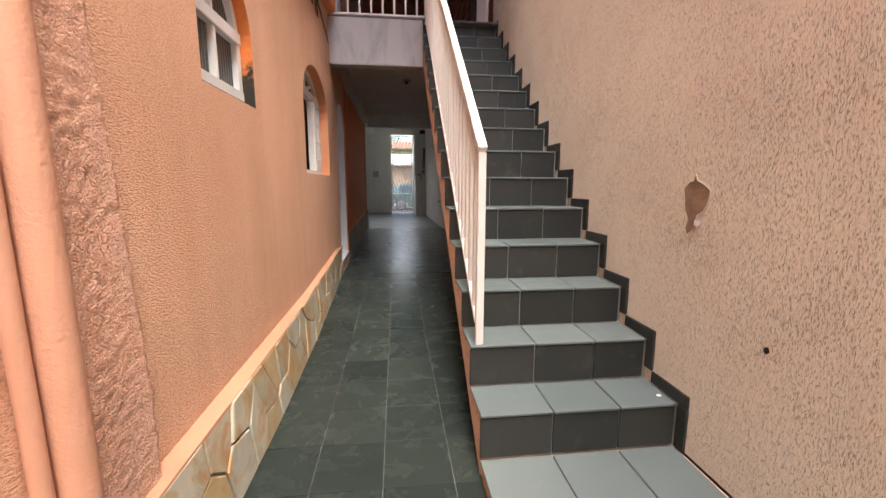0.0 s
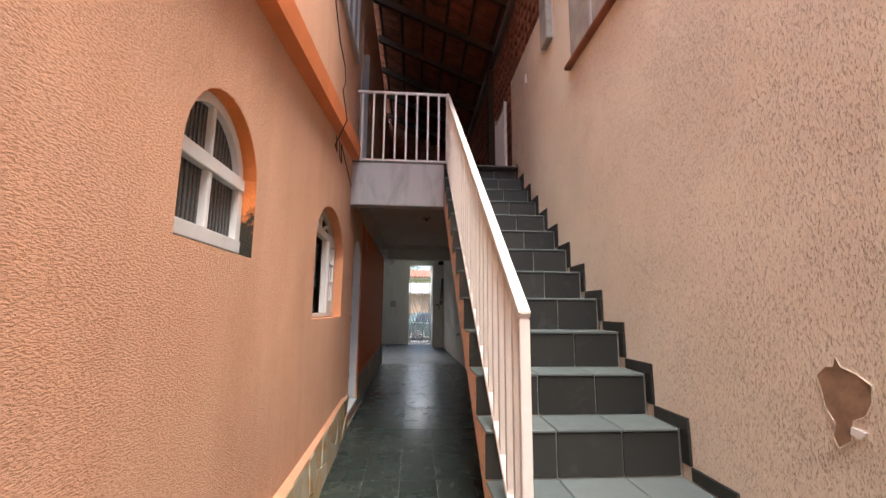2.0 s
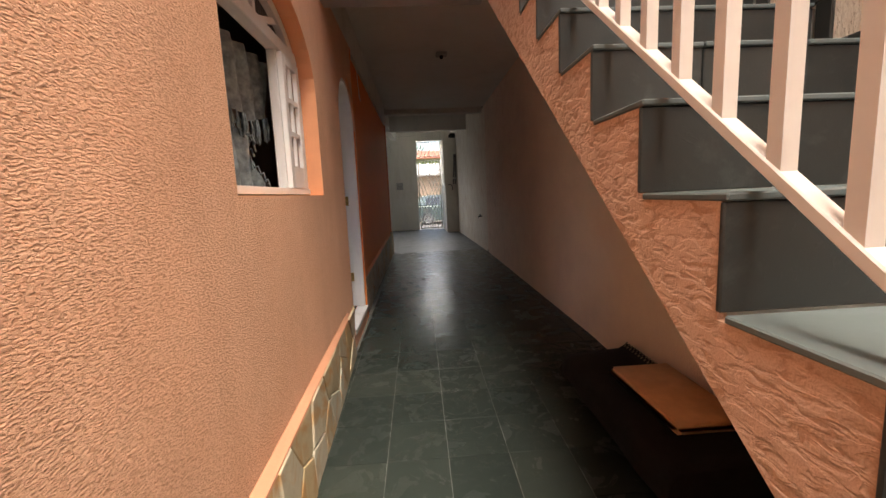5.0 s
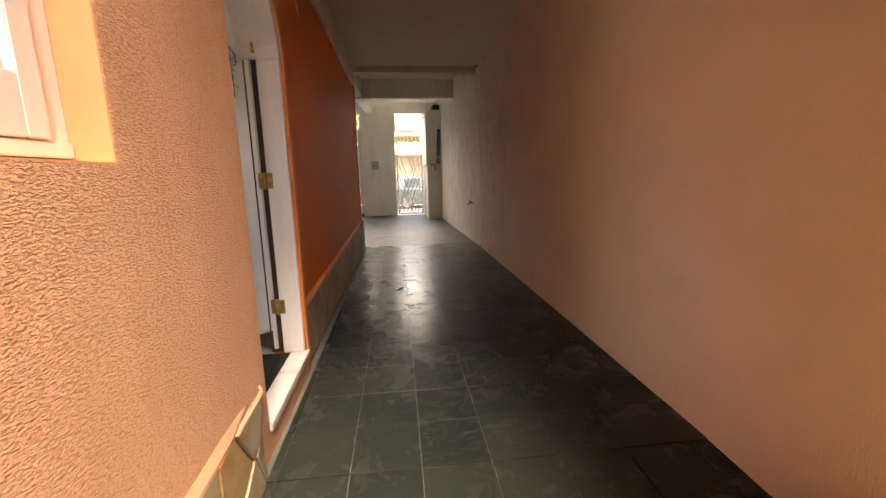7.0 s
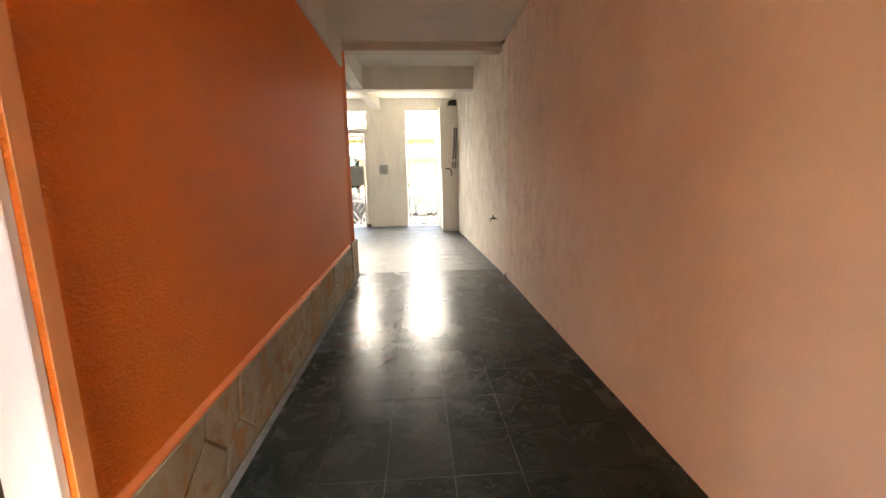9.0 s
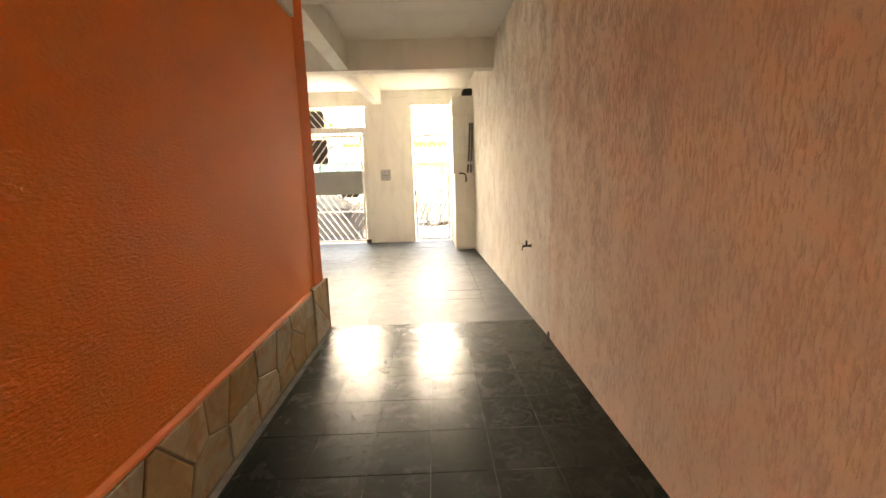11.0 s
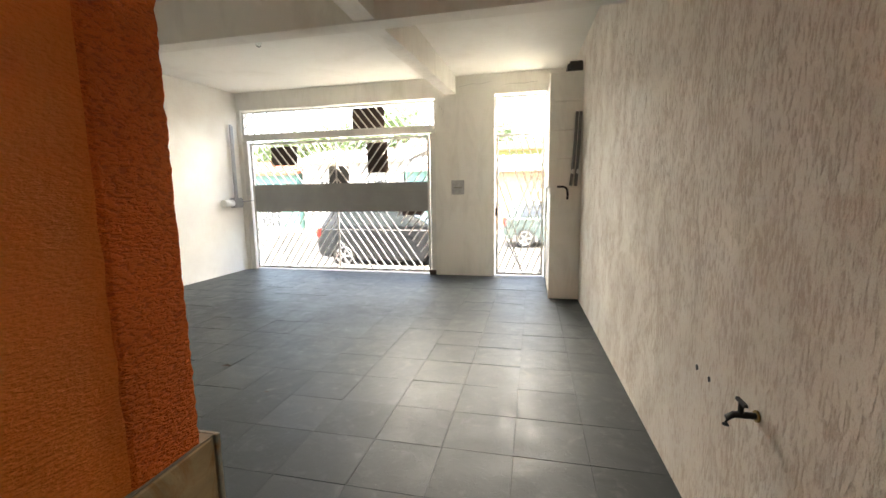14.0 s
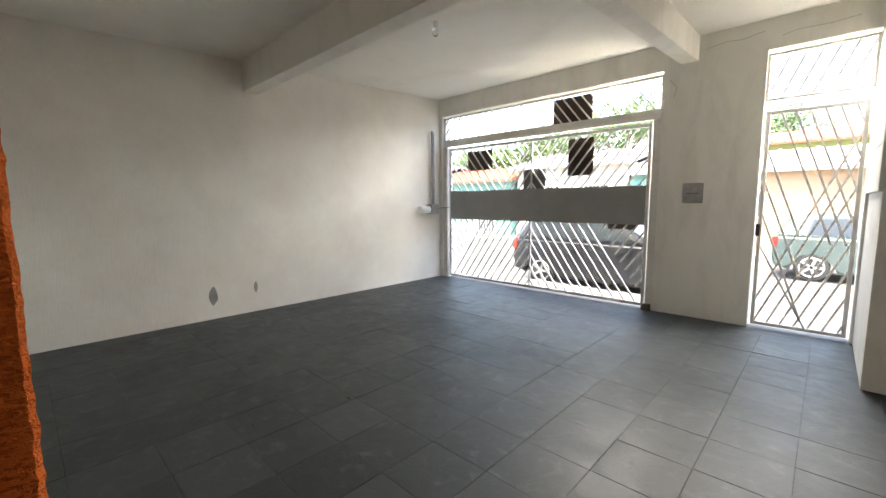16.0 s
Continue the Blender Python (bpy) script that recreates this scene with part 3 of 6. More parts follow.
def slab_mesh(name, w, d, h, material, b=0.003):
    bm = bmesh.new()
    box(bm, 0, w, 0, d, 0, h)
    soften(bm, b, 1)
    return mesh_of(name, bm, material)


for a, b in COLS:
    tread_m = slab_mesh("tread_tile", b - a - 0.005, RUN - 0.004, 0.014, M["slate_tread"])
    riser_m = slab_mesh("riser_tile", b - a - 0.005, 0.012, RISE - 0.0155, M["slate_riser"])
    for k in range(1, NSTEPS + 1):
        piece("tread_tile", tread_m, pose(a, step_y(k) - 0.006, RISE * k - 0.0135 + random.uniform(-0.001, 0.001)), stairs)
        piece("riser_tile", riser_m, pose(a, step_y(k), RISE * (k - 1) + 0.001), stairs)
# low landing in front of the first step
bm = bmesh.new()
box(bm, SX0 + 0.005, EX, -3.0, STEP_Y + 0.02, -0.2, -0.015)
part("foot_landing", bm, M["stringer"], stairs)
for a, b in COLS:
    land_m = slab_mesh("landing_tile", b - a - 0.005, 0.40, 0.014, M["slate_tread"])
    for k in range(6):
        piece("landing_tile", land_m, pose(a, STEP_Y - 0.406 * (k + 1), -0.0145), stairs)
# stepped skirting on the neighbour's wall
for k in range(1, NSTEPS + 1):
    bm = bmesh.new()
    z = RISE * k
    box(bm, EX - 0.013, EX, step_y(k) - 0.06, step_y(k + 1) - 0.062, z, z + 0.058)
    soften(bm, 0.003, 1)
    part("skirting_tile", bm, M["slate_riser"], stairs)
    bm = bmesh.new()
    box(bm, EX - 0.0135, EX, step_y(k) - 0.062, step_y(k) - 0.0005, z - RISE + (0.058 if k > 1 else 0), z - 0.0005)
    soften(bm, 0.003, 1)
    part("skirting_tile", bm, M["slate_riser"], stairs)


# ---- railings ----
RX = 0.143


def rail_top(y):
    return 1.335 + 0.80 * (y - 2.51)


def rail_low(y):
    return 0.475 + 0.80 * (y - 2.51)


railing = thing("stair_railing", (RX, 2.52, RISE * 2), "white enamelled steel stair railing with square balusters", "railing")
bm = bmesh.new()
box(bm, RX - 0.018, RX + 0.018, 2.505, 2.541, RISE * 2, 1.335)
soften(bm, 0.004, 2)
part("newel_post", bm, M["rail"], railing)
bm = bmesh.new()
box(bm, RX - 0.02, RX + 0.02, 5.85, 5.89, 3.08, 4.06)
soften(bm, 0.004, 2)
part("newel_post", bm, M["rail"], railing)
bm = bmesh.new()
stick(bm, (RX, 2.505, rail_top(2.505) + 0.012), (RX, 5.87, rail_top(5.87) + 0.03), 0.041, 0.034)
soften(bm, 0.005, 2)
part("handrail", bm, M["rail"], railing)
bm = bmesh.new()
stick(bm, (RX, 2.56, rail_low(2.56)), (RX, 5.87, rail_low(5.87)), 0.034, 0.022)
soften(bm, 0.003, 1)
part("bottom_rail", bm, M["rail"], railing)
y = 2.635
while y < 5.84:
    bm = bmesh.new()
    box(bm, RX - 0.0135, RX + 0.0135, y - 0.0135, y + 0.0135, rail_low(y) + 0.002, rail_top(y) + 0.002)
    part("baluster", bm, M["rail"], railing)
    y += 0.1235

landing_rail = thing("landing_railing", (-0.4, 5.86, 3.12), "white enamelled steel railing on the landing edge", "railing")
for a, b, z, h in ((-0.97, 0.135, 4.035, 0.032), (-0.93, 0.135, 3.155, 0.026)):
    bm = bmesh.new()
    box(bm, a, b, 5.845, 5.875, z - h / 2, z + h / 2)
    soften(bm, 0.004, 2)
    part("rail", bm, M["rail"], landing_rail)
for k in range(8):
    x = -0.905 + 0.134 * k
    bm = bmesh.new()
    box(bm, x - 0.011, x + 0.011, 5.849, 5.871, 3.12 if k in (0, 7) else 3.165, 4.02)
    part("baluster", bm, M["rail"], landing_rail)

upper_gate = thing("landing_gate", (0.96, 6.2, 3.12), "white steel gate folded open against the wall", "gate")
for y in (6.16, 6.74):
    bm = bmesh.new()
    box(bm, 0.93, 0.965, y, y + 0.035, 3.13, 4.16)
    part("stile", bm, M["rail"], upper_gate)
for z in (3.2, 4.1):
    bm = bmesh.new()
    box(bm, 0.935, 0.96, 6.195, 6.74, z, z + 0.03)
    part("rail", bm, M["rail"], upper_gate)
for k in range(5):
    bm = bmesh.new()
    y = 6.26 + 0.09 * k
    box(bm, 0.939, 0.956, y, y + 0.017, 3.23, 4.1)
    part("bar", bm, M["rail"], upper_gate)

# ---- upper storey: ledge, roof, lattice ----
ledge = thing("ledge", (WX, 3.0, 2.8), "orange painted sloping ledge along the house wall", "ledge", "", "structure")


def ledge_z(y):
    return 2.80 + 0.118 * (y - 3.03)


bm = bmesh.new()
for a, b in ((0.0, 5.8),):
    v = []
    for y in (a, b):
        z = ledge_z(y)
        v.append([bm.verts.new(p) for p in ((WX, y, z), (WX + 0.09, y, z + 0.02), (WX + 0.10, y, z + 0.17), (WX, y, z + 0.22))])
    bm.faces.new(v[0])
    bm.faces.new(v[1][::-1])
    for i in range(4):
        bm.faces.new((v[0][i], v[1][i], v[1][(i + 1) % 4], v[0][(i + 1) % 4]))
part("moulding", bm, M["orange_paint"], ledge)

for pts in ([(3.7, 3.75), (4.1, 3.45), (4.35, 3.40), (4.4, 3.28), (4.3, 3.16), (4.55, 3.02), (4.75, 2.86), (4.85, 2.84), (4.8, 2.98)],
            [(4.95, 2.99), (5.0, 2.84), (5.1, 2.82), (5.05, 3.0), (5.5, 2.86), (5.75, 2.78)]):
    c = thing("cable", (WX + 0.14, pts[0][0], pts[0][1]), "thin dark cable hanging from the ledge", "cable", "loose cables")
    bm = bmesh.new()
    tube(bm, [(WX + 0.145 if z > ledge_z(y) else WX + 0.01, y, z) for y, z in pts], 0.005, 6)
    part("wire", bm, M["iron"], c)

upwin = thing("upper_window", (WX, 5.4, 4.4), "blue-grey framed upper window with a grille", "window", "", "structure")
bm = bmesh.new()
for k in range(4):
    box(bm, WX + 0.002, WX + 0.04, 4.6 + 0.36 * k, 4.65 + 0.36 * k, 4.42, 5.5)
box(bm, WX + 0.002, WX + 0.045, 4.55, 5.79, 4.36, 4.42)
part("frame", bm, M["slab"], upwin)
bm = bmesh.new()
box(bm, WX + 0.001, WX + 0.012, 4.6, 5.75, 4.42, 5.5)
part("pane", bm, M["dark_win"], upwin)
updoor = thing("upper_door", (WX - 0.1, 6.6, 3.12), "grey painted door frame on the upper landing", "door", "", "structure")
for y in (6.25, 6.99):
    bm = bmesh.new()
    box(bm, WX - 0.2, WX + 0.012, y, y + 0.06, 3.12, 5.3)
    part("jamb", bm, M["slab"], updoor)
bm = bmesh.new()
box(bm, WX - 0.2, WX - 0.15, 6.31, 6.99, 3.12, 5.3)
part("leaf", bm, M["timber"], updoor)

roof = thing("tiled_roof", (0, 8.5, 5.5), "clay-tiled roof on dark timber rafters, seen from below", "roof", "", "structure")


def roof_z(x):
    return 5.62 + (EX - x) * 0.42


# front of the roof is extended, unseen, to shade the house wall below
RY0, RY1 = 3.9, 12.0
for k in range(8):
    y = RY0 + 0.2 + k * 1.02
    bm = bmesh.new()
    stick(bm, (WX, y, roof_z(WX) - 0.02), (EX + 0.05, y, roof_z(EX + 0.05) - 0.02), 0.07, 0.11)
    part("rafter", bm, M["timber"], roof)
for k in range(6):
    x = WX + 0.1 + k * 0.37
    bm = bmesh.new()
    stick(bm, (x, RY0, roof_z(x) + 0.06), (x, RY1, roof_z(x) + 0.06), 0.05, 0.04)
    part("batten", bm, M["timber"], roof)
bm = bmesh.new()
for r in range(40):
    yy = RY0 + r * 0.205
    for c in range(6):
        xa = WX + c * 0.37 - 0.02
        xb = xa + 0.42
        prev = None
        for s in range(6):
            a = math.pi * s / 5
            dy, dz = 0.1 * -math.cos(a), 0.045 * -math.sin(a)
            cur = (bm.verts.new((xa, yy + dy, roof_z(xa) + 0.15 + dz)), bm.verts.new((xb, yy + dy, roof_z(xb) + 0.115 + dz)))
            if prev:
                bm.faces.new((prev[0], prev[1], cur[1], cur[0]))
            prev = cur
tagged(part("clay_tiles", bm, M["clay"], roof), kind="stuff")
bm = bmesh.new()
prism(bm, [(WX - 0.3, roof_z(WX - 0.3) + 0.16), (EX + 0.4, roof_z(EX + 0.4) + 0.16), (EX + 0.4, roof_z(EX + 0.4) + 0.2), (WX - 0.3, roof_z(WX - 0.3) + 0.2)], "y", RY0 - 0.1, RY1)
part("upper_tiles", bm, M["clay"], roof)
bm = bmesh.new()
stick(bm, (EX + 0.0, RY0, 5.5), (EX + 0.0, RY1, 5.5), 0.09, 0.10)
part("gutter", bm, M["steel"], roof)

lattice = thing("lattice_wall", (EX + 0.1, 5.4, 4.42), "openwork red clay block screen under the roof", "screen wall", "", "structure")
for a, b, z0 in ((4.74, 6.12, 4.42), (6.12, 12.0, 3.12)):
    for k in range(int((5.45 - z0) / 0.16) + 1):
        z = z0 + 0.16 * k
        bm = bmesh.new()
        box(bm, EX + 0.03, EX + 0.13, a, b, z, z + 0.035)
        part("course", bm, M["brick"], lattice)
    bm = bmesh.new()
    n = int((b - a) / 0.16)
    for k in range(n + 1):
        y = a + 0.16 * k
        box(bm, EX + 0.032, EX + 0.128, y, y + 0.03, z0, 5.45)
    part("webs", bm, M["brick"], lattice)
bm = bmesh.new()
box(bm, EX + 0.45, EX + 0.5, 4.5, 12.2, 3.0, 5.9)
setting("wall_behind_lattice", bm, M["brick"], "red block wall behind the screen")
bm = bmesh.new()
box(bm, EX - 0.05, EX + 0.06, 7.46, 7.58, 3.12, 5.5)
setting("post", bm, M["timber"], "dark timber post under the roof")
bm = bmesh.new()
box(bm, WX - 0.2, EX + 0.5, 12.0, 12.15, 3.75, 6.6)
setting("wall_upper_back", bm, M["brick"], "unlit block wall at the end of the landing")
bm = bmesh.new()
box(bm, EX - 0.06, EX + 0.1, 4.50, 4.70, 3.90, 6.0)
soften(bm, 0.01, 1)
setting("bracket", bm, M["concrete"], "raw concrete bracket on the boundary wall")

nb = thing("neighbour_window", (EX, 3.7, 3.35), "closed grey window with a clay sill high on the boundary wall", "window", "", "structure")
bm = bmesh.new()
box(bm, EX - 0.012, EX + 0.01, 3.0, 4.08, 3.37, 4.4)
part("shutter", bm, M["concrete"], nb)
bm = bmesh.new()
box(bm, EX - 0.02, EX + 0.01, 3.68, 3.71, 3.37, 4.4)
part("mullion", bm, M["slab"], nb)
bm = bmesh.new()
box(bm, EX - 0.05, EX + 0.01, 2.95, 4.14, 3.33, 3.365)
soften(bm, 0.008, 2)
part("sill", bm, M["clay"], nb)
sw = thing("wall_box", (EX, 5.4, 4.0), "small cream junction box on the wall", "junction box")
bm = bmesh.new()
box(bm, EX - 0.02, EX, 5.36, 5.44, 3.95, 4.07)
soften(bm, 0.005, 2)
part("cover", bm, M["joinery"], sw)

# ---- yard: rough strip and pipes on the house wall ----
strip = thing("wall_strip", (WX, 1.7, 0), "broad coarse stucco strip with a ragged thick edge", "pilaster", "", "structure")
bm = bmesh.new()
levels = [-0.1 + 0.011 * i for i in range(255)] + [2.75 + 0.25 * i for i in range(15)]
rows = []
for z in levels:
    ya = 1.600 - 0.035 * max(0.0, z - 0.8) + 0.006 * noise.noise((1.0, 0, z * 9)) + 0.004 * noise.noise((4.0, 0, z * 40))
    yb = 1.862 - 0.075 * max(0.0, z - 0.6) + 0.006 * noise.noise((7.0, 0, z * 7)) + 0.003 * noise.noise((2.0, 0, z * 45))
    row = [bm.verts.new((WX, ya - 0.004, z))]
    for k in range(27):
        u = k / 26
        y = ya + (yb - ya) * u
        body = 0.040 * min(1.0, (u / 0.10) ** 0.5 if u > 0 else 0.0) - 0.010 * u
        lump = 0.004 * noise.noise((0, y * 40, z * 40)) + 0.004 * noise.noise((3, y * 95, z * 95))
        row.append(bm.verts.new((WX + max(0.002, body + lump * min(1.0, u * 8) * (1.25 - 0.6 * u)), y, z)))
    row.append(bm.verts.new((WX - 0.002, yb + 0.006, z)))
    rows.append(row)
for a, b in zip(rows, rows[1:]):
    for k in range(len(a) - 1):
        f = bm.faces.new((a[k], a[k + 1], b[k + 1], b[k]))
        f.smooth = True
part("render_coat", bm, M["orange_rough"], strip)
for y, r in ((1.553, 0.040), (1.492, 0.019)):
    p = thing("drain_pipe", (WX + r, y, -0.08), "wall pipe painted over in the orange of the wall", "pipe", "wall pipes")
    bm = bmesh.new()
    tube(bm, [(WX + r + 0.003, y + 0.0016 * math.sin(k * 1.3), -0.09 + 0.34 * k) for k in range(20)], r, 24)
    part("pipe", bm, M["pipe_paint"], p)

# broken plaster and holes in the boundary wall
hole = thing("plaster_hole", (EX, 2.25, 1.0), "broken patch of plaster showing bare mortar", "damage", "", "structure")
bm = bmesh.new()
edge = [(2.34, 1.17), (2.31, 1.20), (2.288, 1.203), (2.278, 1.235), (2.266, 1.205), (2.225, 1.19), (2.19, 1.165), (2.194, 1.12),
        (2.215, 1.08), (2.25, 1.06), (2.262, 1.0), (2.30, 0.972), (2.312, 1.0), (2.30, 1.04), (2.326, 1.08), (2.33, 1.12)]
prism(bm, edge, "x", EX - 0.0015, EX + 0.002)
part("bare_mortar", bm, M["hole"], hole)
bm = bmesh.new()
rimmed = [(c[0] + (c[0] - 2.265) * 0.05, c[1] + (c[1] - 1.105) * 0.04 - 0.002) for c in edge]
for i in range(16):
    k = (i + 1) % 16
    prism(bm, [edge[i], edge[k], rimmed[k], rimmed[i]], "x", EX - 0.004, EX + 0.001)
part("broken_rim", bm, M["raked"], hole)
bm = bmesh.new()
prism(bm, [(2.215, 1.035), (2.255, 1.042), (2.26, 1.020), (2.235, 1.012)], "x", EX - 0.006, EX + 0.001)
part("pale_chip", bm, M["joinery"], hole, "pale flake of filler")
# flat dark patches stand for the shade inside the drill holes
for y, z, r in ((1.86, 0.62, 0.011), (12.39, 0.69, 0.012), (12.27, 0.69, 0.011)):
    x = EX if y < 11 else garage_wall(y)
    h = thing("drill_hole", (x, y, z), "small drill hole in the plaster, its shade a flat dark patch", "hole", "drill holes", "structure")
    bm = bmesh.new()
    prism(bm, [(y + r * math.cos(k * 0.7), z + r * (1 + 0.3 * (k % 2)) * math.sin(k * 0.7)) for k in range(9)], "x", x - 0.002, x + 0.001)
    part("opening", bm, M["iron"], h)

# ---- stone plinth ----
random.seed(7)


def clip(poly, p, q):
    """The part of the polygon nearer to p than to q."""
    m = ((p[0] + q[0]) / 2, (p[1] + q[1]) / 2)
    d = (q[0] - p[0], q[1] - p[1])
    out = []
    for i, a in enumerate(poly):
        b = poly[(i + 1) % len(poly)]
        sa = (a[0] - m[0]) * d[0] + (a[1] - m[1]) * d[1]
        sb = (b[0] - m[0]) * d[0] + (b[1] - m[1]) * d[1]
        if sa <= 0:
            out.append(a)
        if (sa < 0 < sb) or (sb < 0 < sa):
            t = sa / (sa - sb)
            out.append((a[0] + t * (b[0] - a[0]), a[1] + t * (b[1] - a[1])))
    return out


def paving(y0, y1, h, cell):
    """Irregular stone cells that fill a strip y0..y1 of height h."""
    seeds = []
    ny = max(1, int((y1 - y0) / cell))
    for i in range(ny):
        for j in range(2):
            seeds.append((y0 + (i + 0.5 + 0.5 * (j % 2) + random.uniform(-0.38, 0.38)) * (y1 - y0) / ny, h * (0.25 + 0.5 * j) + random.uniform(-0.09, 0.09)))
    out = []
    for s in seeds:
        poly = [(y0, 0.0), (y1, 0.0), (y1, h), (y0, h)]
        for o in seeds:
            if o is not s and abs(o[0] - s[0]) < cell * 4 and poly:
                poly = clip(poly, s, o)
        if len(poly) >= 3:
            c = (sum(p[0] for p in poly) / len(poly), sum(p[1] for p in poly) / len(poly))
            out.append([(c[0] + (p[0] - c[0]) * 0.955, c[1] + (p[1] - c[1]) * 0.955) for p in poly])
    return out


def plinth(name, y0, y1, off, h, cell, label, grow=0.0):
    """Sandstone facing that follows the plan; off: how far it stands out beyond it."""
    t = thing(name, (WX, y0, 0), label, "plinth", "", "structure")
    n = max(2, int((y1 - y0) / 0.4))
    ys = [y0 + (y1 - y0) * k / n for k in range(n + 1)]
    bm = bmesh.new()
    rows = []
    for y in ys:
        x, xt, z = plinth_x(y) + off - 0.010, plinth_face(y, 1) + off - 0.010, floor_z(y)
        rows.append([bm.verts.new(p) for p in ((WX - 0.08, y, z - 0.02), (x, y, z - 0.02), (xt, y, z + h + grow * (y - y0)), (WX - 0.08, y, z + h + grow * (y - y0)))])
    for a, b in zip(rows, rows[1:]):
        for i in range(4):
            bm.faces.new((a[i], a[(i + 1) % 4], b[(i + 1) % 4], b[i]))
    bm.faces.new(rows[0])
    bm.faces.new(rows[-1])
    part("bedding", bm, M["mortar"], t)
    for poly in paving(y0, y1, h, cell):
        poly = [(p[0], p[1] * (1 + grow * (p[0] - y0) / h)) for p in poly]
        bm = bmesh.new()
        c = (sum(p[0] for p in poly) / len(poly), sum(p[1] for p in poly) / len(poly))
        d = off + random.uniform(-0.003, 0.004)
        lo = [bm.verts.new((plinth_face(p[0], p[1] / h) + off - 0.012, p[0], p[1] + floor_z(p[0]))) for p in poly]
        mid = [bm.verts.new((plinth_face(p[0], p[1] / h) + d - 0.004, p[0], p[1] + floor_z(p[0]))) for p in poly]
        inn = [(c[0] + (p[0] - c[0]) * 0.95, c[1] + (p[1] - c[1]) * 0.95) for p in poly]
        hi = [bm.verts.new((plinth_face(p[0], p[1] / h) + d + random.uniform(-0.0015, 0.0015), p[0], p[1] + floor_z(p[0]))) for p in inn]
        n = len(poly)
        bm.faces.new(hi)
        for i in range(n):
            j = (i + 1) % n
            bm.faces.new((lo[i], lo[j], mid[j], mid[i]))
            bm.faces.new((mid[i], mid[j], hi[j], hi[i]))
        part("stone", bm, M["stone"], t)
    return t


def cap(y0, y1, h, rise, t, material="peach", grow=0.0):
    bm = bmesh.new()
    n = max(2, int((y1 - y0) / 0.4))
    rows = []
    for k in range(n + 1):
        y = y0 + (y1 - y0) * k / n
        x, z = plinth_face(y, 1), floor_z(y) + h + grow * (y - y0)
        rows.append([bm.verts.new(p) for p in ((WX - 0.08, y, z), (x - 0.002, y, z), (x - 0.004, y, z + 0.012), (min(WX + 0.002, x - 0.018), y, z + rise), (WX - 0.08, y, z + rise))])
    for a, b in zip(rows, rows[1:]):
        for i in range(5):
            bm.faces.new((a[i], a[(i + 1) % 5], b[(i + 1) % 5], b[i]))
    bm.faces.new(rows[0])
    bm.faces.new(rows[-1])
    part("cap", bm, M[material], t)


p1 = plinth("stone_plinth", -3.0, DR[0] - 0.02, 0.0, 0.385, 0.22, "crazy-paved sandstone plinth with an orange cap")
cap(-3.0, DR[0] - 0.02, 0.375, 0.03, p1)
p2 = plinth("stone_plinth", DR[1] + 0.09, PY0 + 0.02, 0.0, 0.395, 0.30, "crazy-paved sandstone plinth under the orange wall", 0.016)
cap(DR[1] + 0.09, PY0 + 0.02, 0.395, 0.03, p2, "orange_paint", 0.016)
p3 = plinth("pilaster_foot", PY0 + 0.022, 11.778, 0.012, 0.5, 0.25, "sandstone foot of the orange pilaster")
bm = bmesh.new()
box(bm, WX - 0.27, WX - 0.004, 11.779, 11.80, 0, 0.5)
soften(bm, 0.004, 1)
part("stone", bm, M["stone"], p3)


# ---- windows ----
def arched_frame(name, o, x0, x1, w, parent, z_from=None):
    """A frame bar of width w that follows an arched opening's inside."""
    y0, y1, zb, zs, tp = o
    outer = [(y1, zb), (y1, zs)] + arch(y0, y1, zs, tp)[1:-1] + [(y0, zs), (y0, zb)]
    inner = [(y1 - w, zb), (y1 - w, zs)] + arch(y0 + w, y1 - w, zs, tp - w)[1:-1] + [(y0 + w, zs), (y0 + w, zb)]
    bm = bmesh.new()
    for i in range(len(outer) - 1):
        prism(bm, [outer[i], outer[i + 1], inner[i + 1], inner[i]], "x", x0, x1)
    bmesh.ops.remove_doubles(bm, verts=list(bm.verts), dist=1e-5)
    part(name, bm, M["joinery"], parent)


def bar_x(name, y0, y1, z0, z1, x0, x1, parent, material="joinery", b=0.003):
    bm = bmesh.new()
    box(bm, x0, x1, y0, y1, z0, z1)
    if b:
        soften(bm, b, 2)
    return part(name, bm, M[material], parent)


win1 = thing("window_1", (WX - 0.1, 2.75, 1.57), "small arched white window with dark ribbed glass", "window", "", "structure")
o = (W1[0] + 0.004, W1[1] - 0.004, W1[2] + 0.02, W1[3], W1[4] - 0.004)
xa, xb = WX - 0.11, WX - 0.062
arched_frame("frame", (o[0], o[1], o[2], W1[3], o[4]), xa, xb, 0.045, win1)
bar_x("bottom_rail", o[0], o[1], W1[2] + 0.02, W1[2] + 0.08, xa, xb + 0.006, win1)
bar_x("transom", o[0] + 0.002, o[1] - 0.002, W1[3] + 0.005, W1[3] + 0.065, xa, xb + 0.008, win1)
bar_x("mullion", 2.74, 2.77, W1[2] + 0.082, W1[3] + 0.003, xa, xb, win1)
bar_x("mullion", 2.745, 2.768, W1[3] + 0.067, W1[4], xa, xb - 0.004, win1)
bm = bmesh.new()
prism(bm, arch_opening(o[0] + 0.01, o[1] - 0.01, W1[2] + 0.03, W1[3], o[4] - 0.01), "x", xa + 0.012, xa + 0.018)
part("pane", bm, M["fluted"], win1)
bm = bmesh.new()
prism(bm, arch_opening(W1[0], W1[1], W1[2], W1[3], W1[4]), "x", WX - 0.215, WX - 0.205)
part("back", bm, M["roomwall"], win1)
